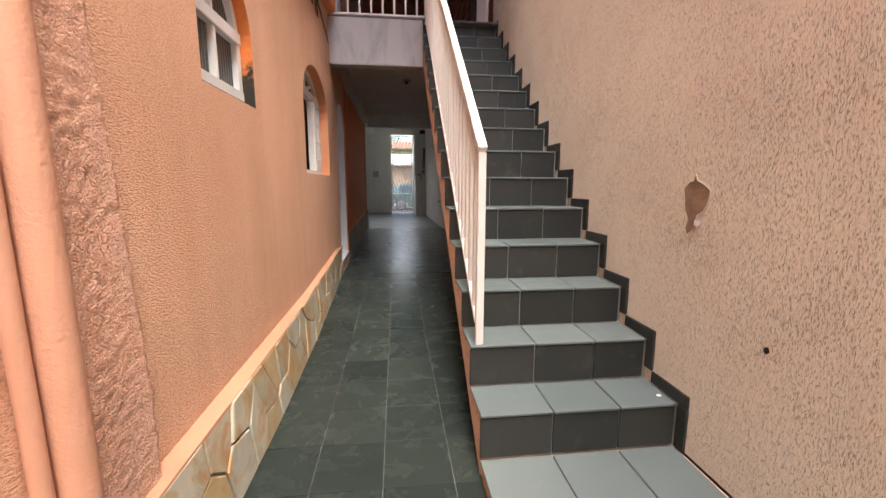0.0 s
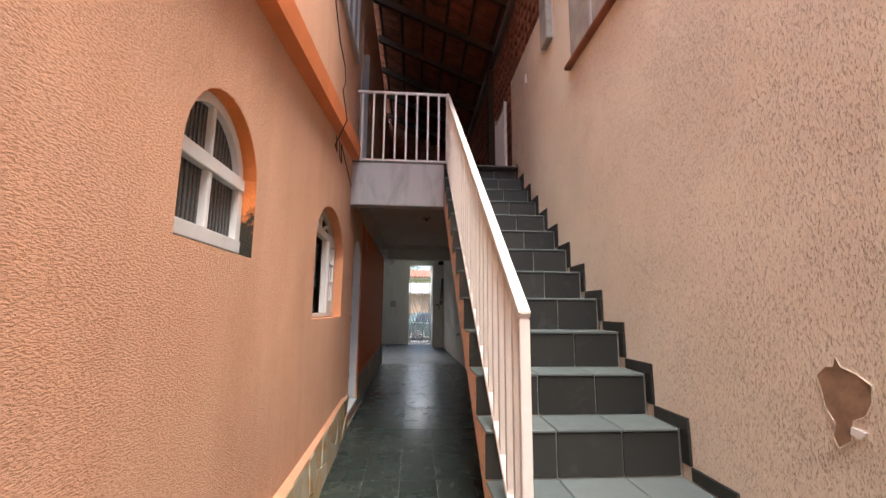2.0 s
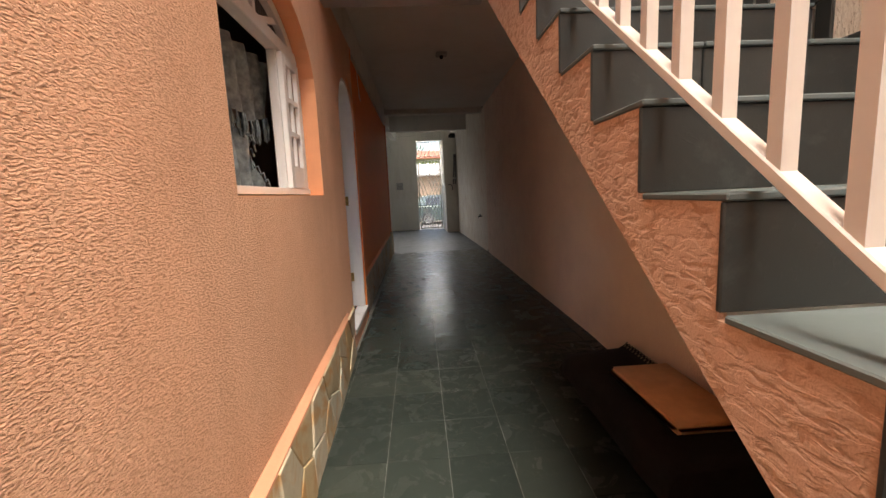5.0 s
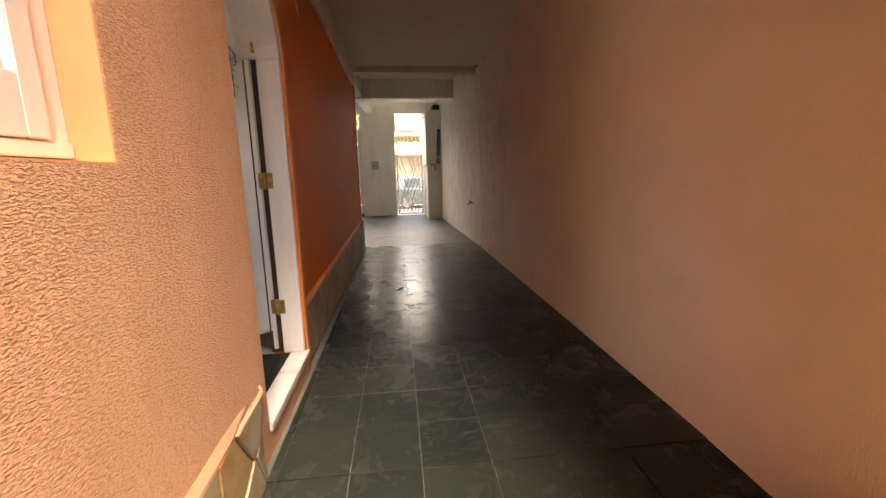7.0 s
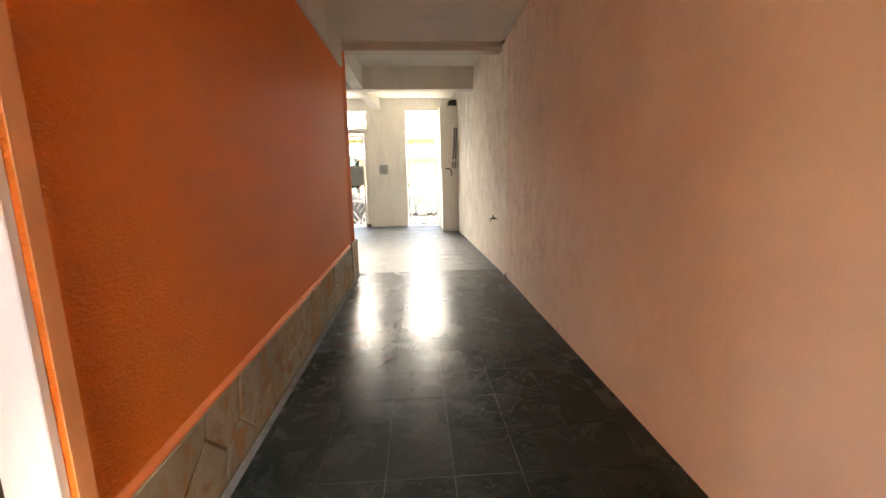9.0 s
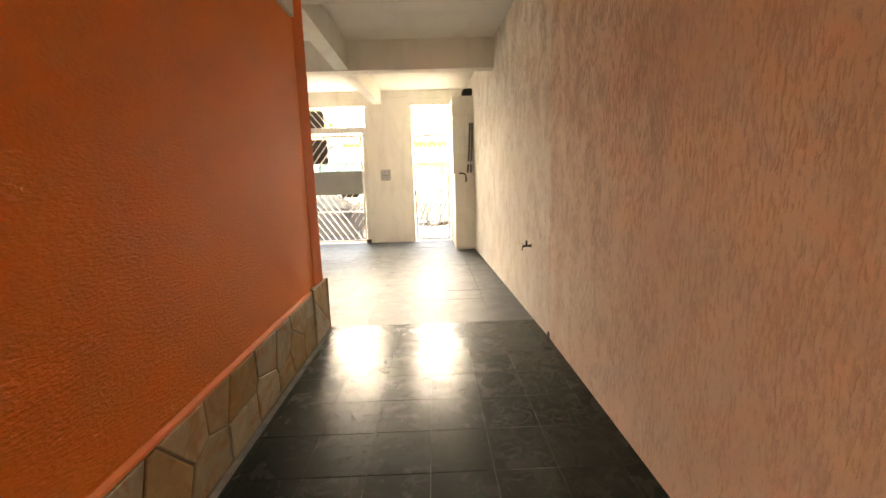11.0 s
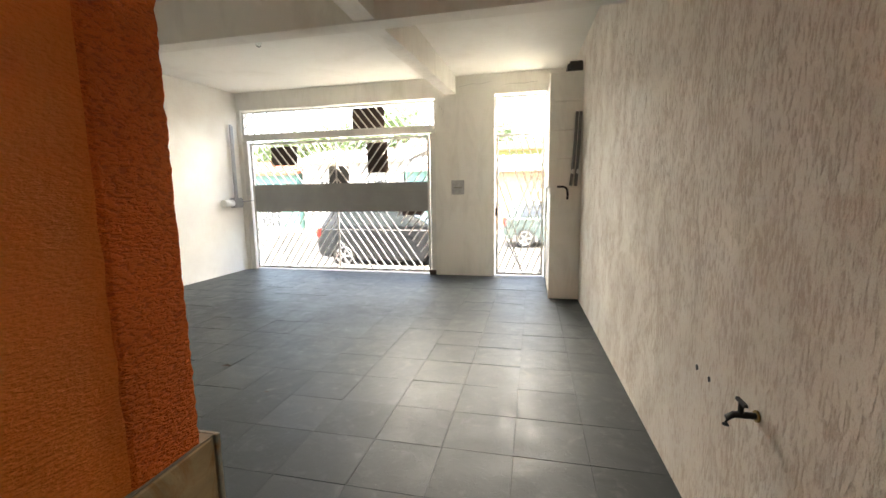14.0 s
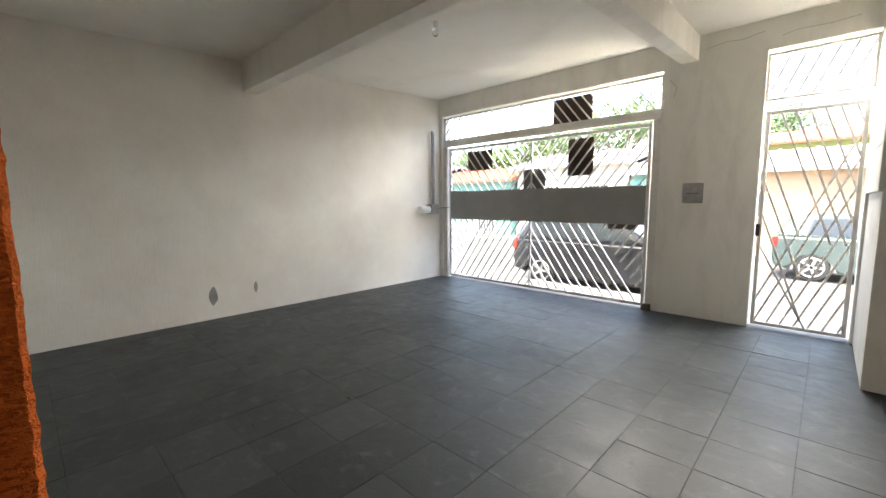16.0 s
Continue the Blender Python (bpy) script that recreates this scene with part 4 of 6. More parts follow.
def reveal(o, x0, x1, material, parent, label=""):
    """Thin paint coat on the jambs, arch and sill of an opening."""
    y0, y1, zb, zs, tp = o
    e = 0.0035
    outer = [(y0, zb), (y1, zb), (y1, zs)] + arch(y0, y1, zs, tp)[1:-1] + [(y0, zs), (y0, zb)]
    inner = [(y0 + e, zb + e), (y1 - e, zb + e), (y1 - e, zs)] + arch(y0 + e, y1 - e, zs, tp - e)[1:-1] + [(y0 + e, zs), (y0 + e, zb + e)]
    bm = bmesh.new()
    for i in range(len(outer) - 1):
        prism(bm, [outer[i], outer[i + 1], inner[i + 1], inner[i]], "x", x0, x1)
    bmesh.ops.remove_doubles(bm, verts=list(bm.verts), dist=1e-5)
    part("painted_reveal", bm, M[material], parent, label)


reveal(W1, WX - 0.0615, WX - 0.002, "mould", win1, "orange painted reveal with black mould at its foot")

win2 = thing("window_2", (WX - 0.1, 4.9, 1.28), "arched white casement window with a fanlight, one leaf open", "window", "", "structure")
o = (W2[0] + 0.004, W2[1] - 0.004, W2[2] + 0.012, W2[3], W2[4] - 0.004)
xa, xb = WX - 0.15, WX - 0.09
arched_frame("frame", o, xa, xb, 0.055, win2)
reveal(W2, xb + 0.001, WX - 0.002, "reveal_orange", win2)
bar_x("sill_rail", o[0], o[1], W2[2] + 0.012, W2[2] + 0.045, xa, xb + 0.01, win2)
bar_x("transom", o[0] + 0.05, o[1] - 0.05, 2.03, 2.095, xa, xb + 0.006, win2)
for a in (45, 90, 135):
    bm = bmesh.new()
    c = 4.9
    stick(bm, (xb - 0.03, c + 0.04 * math.cos(radians(a)), 2.095), (xb - 0.03, c + 0.46 * math.cos(radians(a)), 2.06 + 0.19 * math.sin(radians(a))), 0.03, 0.03, (1, 0, 0))
    part("fan_bar", bm, M["joinery"], win2)
bm = bmesh.new()
prism(bm, [(4.36, 2.06)] + [(5.44, 2.06)] + arch(4.40, 5.38, 2.065, 2.27)[1:-1], "x", xa + 0.02, xa + 0.024)
part("fanlight_pane", bm, M["fluted"], win2)


def casement(y0, y1, z0, z1, x0, x1, parent):
    s = 0.055
    leaf = bar_x("casement", y0, y0 + s, z0, z1, x0, x1, parent)
    bar_x("stile", y1 - s, y1, z0, z1, x0, x1, leaf)
    bar_x("bottom_rail", y0 + s, y1 - s, z0, z0 + 0.12, x0, x1, leaf)
    bar_x("top_rail", y0 + s, y1 - s, z1 - 0.05, z1, x0, x1, leaf)
    h = (z1 - 0.05 - z0 - 0.12) / 3
    for k in (1, 2):
        z = z0 + 0.12 + h * k
        bar_x("glazing_bar", y0 + s, y1 - s, z - 0.012, z + 0.012, x0 + 0.004, x1 - 0.004, leaf, "joinery", 0)
    c = (y0 + y1) / 2
    bar_x("glazing_bar", c - 0.011, c + 0.011, z0 + 0.12, z1 - 0.05, x0 + 0.005, x1 - 0.005, leaf, "joinery", 0)
    bar_x("pane", y0 + s, y1 - s, z0 + 0.12, z1 - 0.05, (x0 + x1) / 2 - 0.002, (x0 + x1) / 2 + 0.002, leaf, "dark_pane", 0)
    return leaf


M["dark_pane"] = plain("curtained_pane", (0.45, 0.33, 0.27), 0.12, 0, 0.2, 8, 60, 0)
casement(5.150, 5.44, W2[2] + 0.047, 2.028, xb - 0.035, xb + 0.012, win2)
bar_x("meeting_stile", 5.118, 5.146, W2[2] + 0.047, 2.028, xa + 0.005, xb - 0.01, win2)

shawl = thing("shawl", (WX - 0.22, 4.65, 1.34), "blue-grey fringed shawl hung as a curtain in the window", "curtain")


def hem(y):
    return 1.70 + 0.03 * math.sin(y * 11) - 0.05 * (y - 4.8)


def fold(y, z):
    return WX - 0.235 + 0.022 * math.sin(y * 42 + z * 5) + 0.016 * noise.noise((y * 7, z * 6, 1))


def low_edge(y):
    return min(1.69, 1.335 + 1.15 * max(0.0, 5.14 - y)) + 0.012 * math.sin(y * 60)


def cloth(name, y0, y1, bottom, top):
    bm = bmesh.new()
    cols, rows = 60, 14
    grid = {}
    for i in range(cols + 1):
        y = y0 + (y1 - y0) * i / cols
        for j in range(rows + 1):
            z = bottom(y) + (top(y) - bottom(y)) * j / rows
            grid[i, j] = bm.verts.new((fold(y, z), y, z))
    for i in range(cols):
        for j in range(rows):
            bm.faces.new((grid[i, j], grid[i + 1, j], grid[i + 1, j + 1], grid[i, j + 1])).smooth = True
    part(name, bm, M["curtain"], shawl)


cloth("upper_drape", 4.33, 5.32, hem, lambda y: 2.02)
cloth("lower_drape", 4.33, 5.13, lambda y: 1.33, low_edge)
for k in range(44):
    y = 4.36 + 0.022 * k
    z = hem(y)
    bm = bmesh.new()
    for q in range(4):
        dy, dx = 0.006 * (q - 1.5), 0.004 * (-1) ** q
        tube(bm, [(fold(y, z) + 0.006, y + 0.3 * dy, z + 0.004), (fold(y, z) + 0.008 + dx, y + dy, z - 0.045),
                  (fold(y, z) + 0.008, y + dy * 1.8 + 0.006 * math.sin(k * 1.7), z - 0.10 - 0.02 * math.sin(k * 2.3 + q))], 0.0034, 5)
    part("tassel", bm, M["curtain"], shawl)
for k in range(14):
    y = 4.86 + 0.02 * k
    z = low_edge(y)
    bm = bmesh.new()
    tube(bm, [(fold(y, z), y, z - 0.004), (fold(y, z) + 0.012, y + 0.02, z + 0.006), (fold(y, z) + 0.016, y + 0.036, z - 0.03 - 0.008 * (k % 3))], 0.005, 6)
    part("tassel", bm, M["curtain"], shawl)
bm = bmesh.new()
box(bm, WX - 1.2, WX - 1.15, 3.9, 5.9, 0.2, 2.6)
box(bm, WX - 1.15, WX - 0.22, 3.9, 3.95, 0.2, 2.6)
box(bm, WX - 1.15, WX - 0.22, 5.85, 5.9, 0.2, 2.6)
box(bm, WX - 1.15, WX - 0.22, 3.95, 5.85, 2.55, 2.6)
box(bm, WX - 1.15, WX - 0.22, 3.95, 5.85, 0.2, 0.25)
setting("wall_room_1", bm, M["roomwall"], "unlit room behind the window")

# ---- house door ----
door = thing("door_1", (WX - 0.1, 6.6, 0.15), "white panelled wooden door standing open in an arched frame", "door", "", "structure")
bm = bmesh.new()
box(bm, WX - 0.138, WX - 0.012, DR[1] - 0.03, DR[1] - 0.002, 0.155, 1.90)
soften(bm, 0.003, 1)
part("jamb", bm, M["joinery"], door)
# dark strip added for the shade in the hinge gap
bm = bmesh.new()
box(bm, WX - 0.218, WX - 0.140, DR[1] - 0.006, DR[1] - 0.001, 0.155, 1.90)
part("rebate", bm, M["timber"], door, "dark strip painted in as the shaded gap behind the hinges")
bm = bmesh.new()
outer = arch(DR[0] + 0.001, DR[1] - 0.001, 1.90, DR[4] - 0.002)
inner = arch(DR[0] + 0.03, DR[1] - 0.03, 1.90, DR[4] - 0.03)
for i in range(16):
    prism(bm, [outer[i], outer[i + 1], inner[i + 1], inner[i]], "x", WX - 0.23, WX - 0.012)
bmesh.ops.remove_doubles(bm, verts=list(bm.verts), dist=1e-5)
part("arch_lining", bm, M["joinery"], door)
bm = bmesh.new()
n_out = [(DR[1] + 0.05, 0.11), (DR[1] + 0.05, 1.9)] + arch(DR[0] - 0.05, DR[1] + 0.05, 1.9, DR[4] + 0.045)[1:8]
n_in = [(DR[1], 0.11), (DR[1], 1.9)] + arch(DR[0], DR[1], 1.9, DR[4])[1:8]
for i in range(len(n_out) - 1):
    prism(bm, [n_out[i], n_out[i + 1], n_in[i + 1], n_in[i]], "x", WX - 0.001, WX + 0.004)
part("painted_margin", bm, M["margin"], door)
# leaf, hinged at its far edge and swung inwards
HX, HY = WX - 0.165, 7.04
ang = math.atan2(7.44 - HY, -1.90 - HX)
leafm = pose(HX, HY, 0.18, 0, 0, math.degrees(ang))
bm = bmesh.new()
LW, LH = 0.84, 2.02
box(bm, 0, LW, 0, 0.035, 0, LH)
bmesh.ops.transform(bm, matrix=leafm, verts=list(bm.verts))
leaf = part("leaf", bm, M["joinery"], door)


def moulding(pts, w=0.028, d=0.014):
    bm = bmesh.new()
    for a, b in zip(pts, pts[1:] + pts[:1]):
        stick(bm, (a[0], 0.035 + d / 2, a[1]), (b[0], 0.035 + d / 2, b[1]), d, w, (0, 1, 0))
    bmesh.ops.transform(bm, matrix=leafm, verts=list(bm.verts))
    part("moulding", bm, M["joinery"], leaf)


moulding([(0.146, 0.25), (0.765, 0.25), (0.80, 1.55)])
moulding([(0.182, 0.272), (0.742, 0.272), (0.772, 1.47)], 0.010, 0.020)
moulding([(0.164, 0.585), (0.185, 1.93), (0.80, 1.93)])
moulding([(0.182, 0.69), (0.202, 1.905), (0.76, 1.905)], 0.010, 0.020)
bm = bmesh.new()
worn = [(0.02, 0.0), (0.80, 0.0), (0.80, 0.05), (0.62, 0.06), (0.5, 0.045), (0.36, 0.07), (0.2, 0.06), (0.1, 0.09), (0.02, 0.12)]
prism(bm, worn, "y", 0.0345, 0.0365)
bmesh.ops.transform(bm, matrix=leafm, verts=list(bm.verts))
part("worn_edge", bm, M["timber"], leaf, "bare dark wood where the paint has peeled")
bm = bmesh.new()
disc_y(bm, 0.53, 0.034, 0.042, 1.535, 0.012, 12)
bmesh.ops.transform(bm, matrix=leafm, verts=list(bm.verts))
part("peephole", bm, M["iron"], leaf)
for z in (0.46, 1.23, 1.98):
    bm = bmesh.new()
    box(bm, WX - 0.138, WX - 0.106, DR[1] - 0.033, DR[1] - 0.030, z - 0.045, z + 0.045)
    box(bm, WX - 0.190, WX - 0.160, DR[1] - 0.024, DR[1] - 0.020, z - 0.045, z + 0.045)
    tube(bm, [(WX - 0.149, DR[1] - 0.034, z - 0.05), (WX - 0.149, DR[1] - 0.034, z + 0.05)], 0.009, 10)
    part("hinge", bm, M["brass"], door, "aged brass butt hinge")
for y0, y1, x0, x1 in ((DR[0] + 0.002, 6.72, WX - 0.10, WX + 0.012), (6.724, DR[1] + 0.03, WX - 0.10, WX + 0.012)):
    bm = bmesh.new()
    box(bm, x0, x1, y0, y1, 0.11, 0.152)
    soften(bm, 0.004, 2)
    part("threshold", bm, M["ceramic"], door, "white ceramic threshold tile")
mat_ = thing("door_mat", (WX - 0.2, 6.8, 0.15), "ribbed black rubber door mat on white tiles", "door mat")
bm = bmesh.new()
box(bm, WX - 0.31, WX - 0.10, 6.35, 6.985, 0.152, 0.158)
part("base", bm, M["rubber"], mat_)
for k in range(10):
    bm = bmesh.new()
    x = WX - 0.304 + 0.021 * k
    box(bm, x, x + 0.011, 6.352, 6.983, 0.158, 0.163)
    part("rib", bm, M["rubber"], mat_)
sprig = thing("dried_sprig", (-1.30, 7.05, 1.95), "thin dark dried twigs hung on the door", "ornament")
for k, (dx, dz) in enumerate(((0.0, -0.34), (-0.03, -0.22), (0.02, -0.27), (-0.05, -0.12), (0.05, -0.1), (-0.015, -0.38))):
    bm = bmesh.new()
    tip = (-1.300 + dx, 7.045 - dx * 0.5, 1.98 + dz)
    tube(bm, [(-1.295, 7.055, 1.98), (-1.30 + dx * 0.9, 7.045 - dx * 0.4, 1.98 + dz * 0.5), tip], 0.0028, 5)
    for j in range(4):
        q = 0.45 + 0.16 * j
        o = (-1.295 + (tip[0] + 1.295) * q, 7.05, 1.98 + dz * q)
        tube(bm, [o, (o[0] + 0.022 * (-1) ** j, o[1] - 0.008, o[2] - 0.015)], 0.002, 5)
    part("twig", bm, M["timber"], sprig)

# room behind the door
bm = bmesh.new()
box(bm, -3.6, WX - 0.22, 5.95, 8.6, 0.05, 0.14)
room_floor = setting("floor_room", bm, M["grout"], "white ceramic floor inside the house")
tm = slab_mesh("floor_tile", 0.395, 0.395, 0.010, M["ceramic"], 0.002)
for i in range(6):
    for j in range(7):
        piece("floor_tile", tm, pose(-3.6 + 0.4 * i + 0.0, 5.96 + 0.4 * j - 0.19, 0.14) if j else pose(-3.6 + 0.4 * i, 5.96 - 0.001, 0.1385), room_floor)
bm = bmesh.new()
for y0, y1, z0, z1 in ((5.9, 6.2, 0, 2.65), (7.2, 8.65, 0, 2.65), (6.2, 7.2, 0, 1.05), (6.2, 7.2, 2.0, 2.65)):
    box(bm, -3.65, -3.6, y0, y1, z0, z1)
box(bm, -3.6, WX - 0.22, 5.9, 5.95, 0, 2.65)
box(bm, -3.6, WX - 0.22, 8.6, 8.65, 0, 2.65)
box(bm, -3.65, WX - 0.22, 5.9, 8.65, 2.65, 2.69)
setting("wall_room_2", bm, M["room_paint"], "dim room inside the house")

# ---- passage things ----
bag = thing("bag", (0.75, 5.2, 0), "black cloth bundle with a patterned edge by the wall", "bag")
bm = bmesh.new()
nx, ny = 12, 24
rows = []
for j in range(ny + 1):
    v = j / ny
    y = 4.25 + 1.22 * v
    sag = 0.012 * noise.noise((v * 5, 1, 3))
    xl, xr = 0.47 + 0.03 * v + 0.012 * noise.noise((v * 7, 2, 3)), 0.955
    h = 0.165 + 0.02 * math.sin(v * 5) + sag
    rows.append([bm.verts.new(p) for p in ((xl + 0.02, y, 0.0), (xl, y, 0.03), (xl + 0.015, y, h - 0.03), (xl + 0.05, y, h), ((xl + xr) / 2, y, h + 0.012), (xr - 0.06, y, h + 0.02), (xr, y, h + 0.05), (xr + 0.01, y, 0.0))])
for a, b in zip(rows, rows[1:]):
    for i in range(8):
        f = bm.faces.new((a[i], a[(i + 1) % 8], b[(i + 1) % 8], b[i]))
        f.smooth = i in (1, 2, 3, 4)
bm.faces.new(rows[0])
bm.faces.new(rows[-1])
part("body", bm, M["black"], bag)
for k in range(16):
    for s in range(2):
        bm = bmesh.new()
        y = 4.90 + 0.034 * k + 0.017 * s
        stick(bm, (0.905 + 0.02 * s, y, 0.200 + 0.011 * s), (0.917 + 0.02 * s, y, 0.2095 + 0.011 * s), 0.007, 0.005)
        part("patterned_edge", bm, M["mortar"], bag, "cream check of the woven border")
cushion = thing("tan_cushion", (0.8, 4.8, 0.2), "flat tan cushion lying on the black bundle", "cushion")
bm = bmesh.new()
box(bm, 0.60, 0.96, 4.40, 5.02, 0.208, 0.262)
soften(bm, 0.028, 4)
for f in bm.faces:
    f.smooth = True
part("cover", bm, M["tan"], cushion)

lamp = thing("ceiling_lamp_base", (-0.03, 8.28, CEIL), "small square ceiling lamp base without a bulb", "ceiling lamp")
bm = bmesh.new()
box(bm, -0.10, 0.04, 8.21, 8.35, CEIL - 0.03, CEIL)
soften(bm, 0.006, 2)
part("rose", bm, M["slab"], lamp)
bm = bmesh.new()
tube(bm, [(-0.03, 8.28, CEIL - 0.03), (-0.03, 8.28, CEIL - 0.065)], 0.022, 14)
part("socket", bm, M["rubber"], lamp)

# both beam cables get a grey colour that paints in their shaded look
wire = thing("cable", (0, 11.57, 3.05), "white cable sagging along the beam, coloured grey for its shade", "cable", "loose cables")
bm = bmesh.new()
tube(bm, [(-0.98 + 0.2 * k, 11.565, 3.135 - 0.085 * (1 - (1 - k / 10) ** 2) + 0.006 * math.sin(k * 2)) for k in range(11)], 0.010, 7)
part("wire", bm, M["concrete"], wire)
wire = thing("cable", (0, 11.57, 3.1), "thin white cable stretched along the beam, coloured grey for its shade", "cable", "loose cables")
bm = bmesh.new()
tube(bm, [(-0.98 + 0.2 * k, 11.567, 3.175 - 0.0155 * k) for k in range(11)], 0.008, 7)
part("wire", bm, M["concrete"], wire)
hook = thing("cable_clip", (1.0, 11.5, 3.04), "small grey cable clip at the wall", "clip")
bm = bmesh.new()
box(bm, EX - 0.03, EX, 11.48, 11.57, 2.99, 3.08)
soften(bm, 0.005, 1)
part("clip", bm, M["concrete"], hook)
cord = thing("cord", (WX, 7.5, 2.5), "thin white cord hanging from the beam", "cord")
bm = bmesh.new()
tube(bm, [(WX + 0.006, 7.42, 2.70), (WX + 0.008, 7.45, 2.45), (WX + 0.012, 7.47, 2.33), (WX + 0.012, 7.53, 2.30), (WX + 0.01, 7.50, 2.36)], 0.004, 6)
part("string", bm, M["joinery"], cord)
dead = thing("dry_leaf", (-0.4, 8.92, 0.004), "curled dry brown leaf on the floor", "leaf")
bm = bmesh.new()
v = [bm.verts.new(p) for p in ((-0.44, 8.86, 0.004), (-0.39, 8.89, 0.02), (-0.36, 8.98, 0.006), (-0.42, 8.93, 0.012), (-0.40, 8.90, 0.001), (-0.41, 8.94, 0.001))]
bm.faces.new((v[0], v[1], v[3]))
bm.faces.new((v[1], v[2], v[3]))
bm.faces.new((v[0], v[4], v[1]))
bm.faces.new((v[2], v[3], v[5]))
part("blade", bm, M["timber"], dead)

# a dark block paints in the shade of the chipped hole
chip = thing("wall_chip", (EX, 11.34, 0.02), "chipped hole at the foot of the wall, its shade a dark block", "damage", "", "structure")
bm = bmesh.new()
prism(bm, [(11.30, 0.004), (11.37, 0.004), (11.36, 0.035), (11.34, 0.05), (11.315, 0.04)], "x", 1.006, 1.02)
part("gap", bm, M["iron"], chip)
for x, y, s in ((-2.35, 13.35, 1.0), (-2.5, 12.7, 0.5), (-1.7, 13.0, 0.45)):
    d = thing("dry_leaf", (x, y, 0.002), "small dry brown leaf on the floor tiles", "leaf", "leaves on the floor")
    bm = bmesh.new()
    v = [bm.verts.new((x + s * a, y + s * b, 0.002 + s * c)) for a, b, c in ((-0.05, 0.0, 0.0), (-0.01, -0.025, 0.012), (0.05, 0.005, 0.002), (0.0, 0.025, 0.014), (0.0, 0.0, 0.004))]
    for q in ((0, 1, 4), (1, 2, 4), (2, 3, 4), (3, 0, 4)):
        bm.faces.new([v[k] for k in q])
    part("blade", bm, M["timber"], d)
for pts in ([(-1.02, 3.30), (-0.8, 3.34), (-0.66, 3.32), (-0.45, 3.36)], [(-1.38, 3.02), (-1.30, 2.92), (-1.33, 2.80)], [(-0.3, 3.27), (-0.18, 3.30), (0.1, 3.29), (0.3, 3.31)]):
    k = thing("crack", (pts[0][0], GY, pts[0][1]), "hairline crack in the white plaster", "crack", "plaster cracks", "structure")
    bm = bmesh.new()
    for a, b in zip(pts, pts[1:]):
        stick(bm, (a[0], GY - 0.0005, a[1]), (b[0], GY - 0.0005, b[1]), 0.003, 0.006, (0, 1, 0))
    part("line", bm, M["concrete"], k)

tap = thing("wall_tap", (GX, 11.94, 0.72), "old bronze garden tap on the wall", "tap")
ty, tz = 11.92, 0.725
TX = garage_wall(ty)
bm = bmesh.new()
tube(bm, [(TX, ty, tz), (TX - 0.035, ty, tz), (TX - 0.07, ty, tz), (TX - 0.088, ty, tz - 0.012), (TX - 0.092, ty, tz - 0.04)], 0.011, 10)
tube(bm, [(TX - 0.05, ty, tz), (TX - 0.05, ty, tz + 0.04)], 0.009, 10)
part("body", bm, M["iron"], tap)
bm = bmesh.new()
stick(bm, (TX - 0.05, ty - 0.03, tz + 0.045), (TX - 0.05, ty + 0.03, tz + 0.045), 0.012, 0.010)
part("handle", bm, M["iron"], tap)
bm = bmesh.new()
tube(bm, [(TX, ty, tz), (TX - 0.006, ty, tz)], 0.020, 12)
part("flange", bm, M["brass"], tap)

scrap = thing("orange_scrap", (-1.885, 7.42, 0.151), "small scrap of orange plastic on the white floor", "scrap")
bm = bmesh.new()
prism(bm, [(-1.93, 7.395), (-1.89, 7.41), (-1.845, 7.44), (-1.86, 7.455), (-1.90, 7.435), (-1.935, 7.415)], "z", 0.1505, 0.157)
part("flake", bm, M["orange_paint"], scrap)
drop = thing("paint_drop", (0.965, 2.31, RISE), "dried white paint drop on the slate step", "stain", "", "structure")
bm = bmesh.new()
prism(bm, [(0.965 + 0.012 * (1 + 0.3 * noise.noise((k, 1, 2))) * math.cos(k * 0.698), 2.31 + 0.009 * math.sin(k * 0.698)) for k in range(9)], "z", RISE, RISE + 0.0025)
part("paint", bm, M["joinery"], drop)

# ---- garage things ----
cab = thing("meter_cabinet", (0.74, 16.2, 0), "tall white masonry meter housing beside the gate", "cabinet", "", "structure")
bm = bmesh.new()
box(bm, 0.485, GX, 16.20, GY, 0, 1.55)
soften(bm, 0.006, 2)
part("lower_block", bm, M["white"], cab)
for k in range(4):
    z = 1.553 + 0.372 * k
    bm = bmesh.new()
    box(bm, 0.46, GX, 16.22, GY, z, z + 0.368)
    soften(bm, 0.004, 1)
    part("block", bm, M["white"], cab)
bm = bmesh.new()
box(bm, 0.68, 0.9, 16.32, 16.7, 3.045, 3.20)
soften(bm, 0.03, 2)
part("meter", bm, M["iron"], cab, "black cable box on top")
strap = thing("strap", (0.72, 16.19, 1.5), "black strap hanging over the cabinet edge", "strap")
bm = bmesh.new()
sp = [(0.57, 16.185, 1.552), (0.66, 16.18, 1.55), (0.70, 16.18, 1.52), (0.71, 16.18, 1.44), (0.705, 16.18, 1.38)]
for a, b in zip(sp, sp[1:]):
    stick(bm, a, b, 0.012, 0.028)
part("band", bm, M["rubber"], strap)
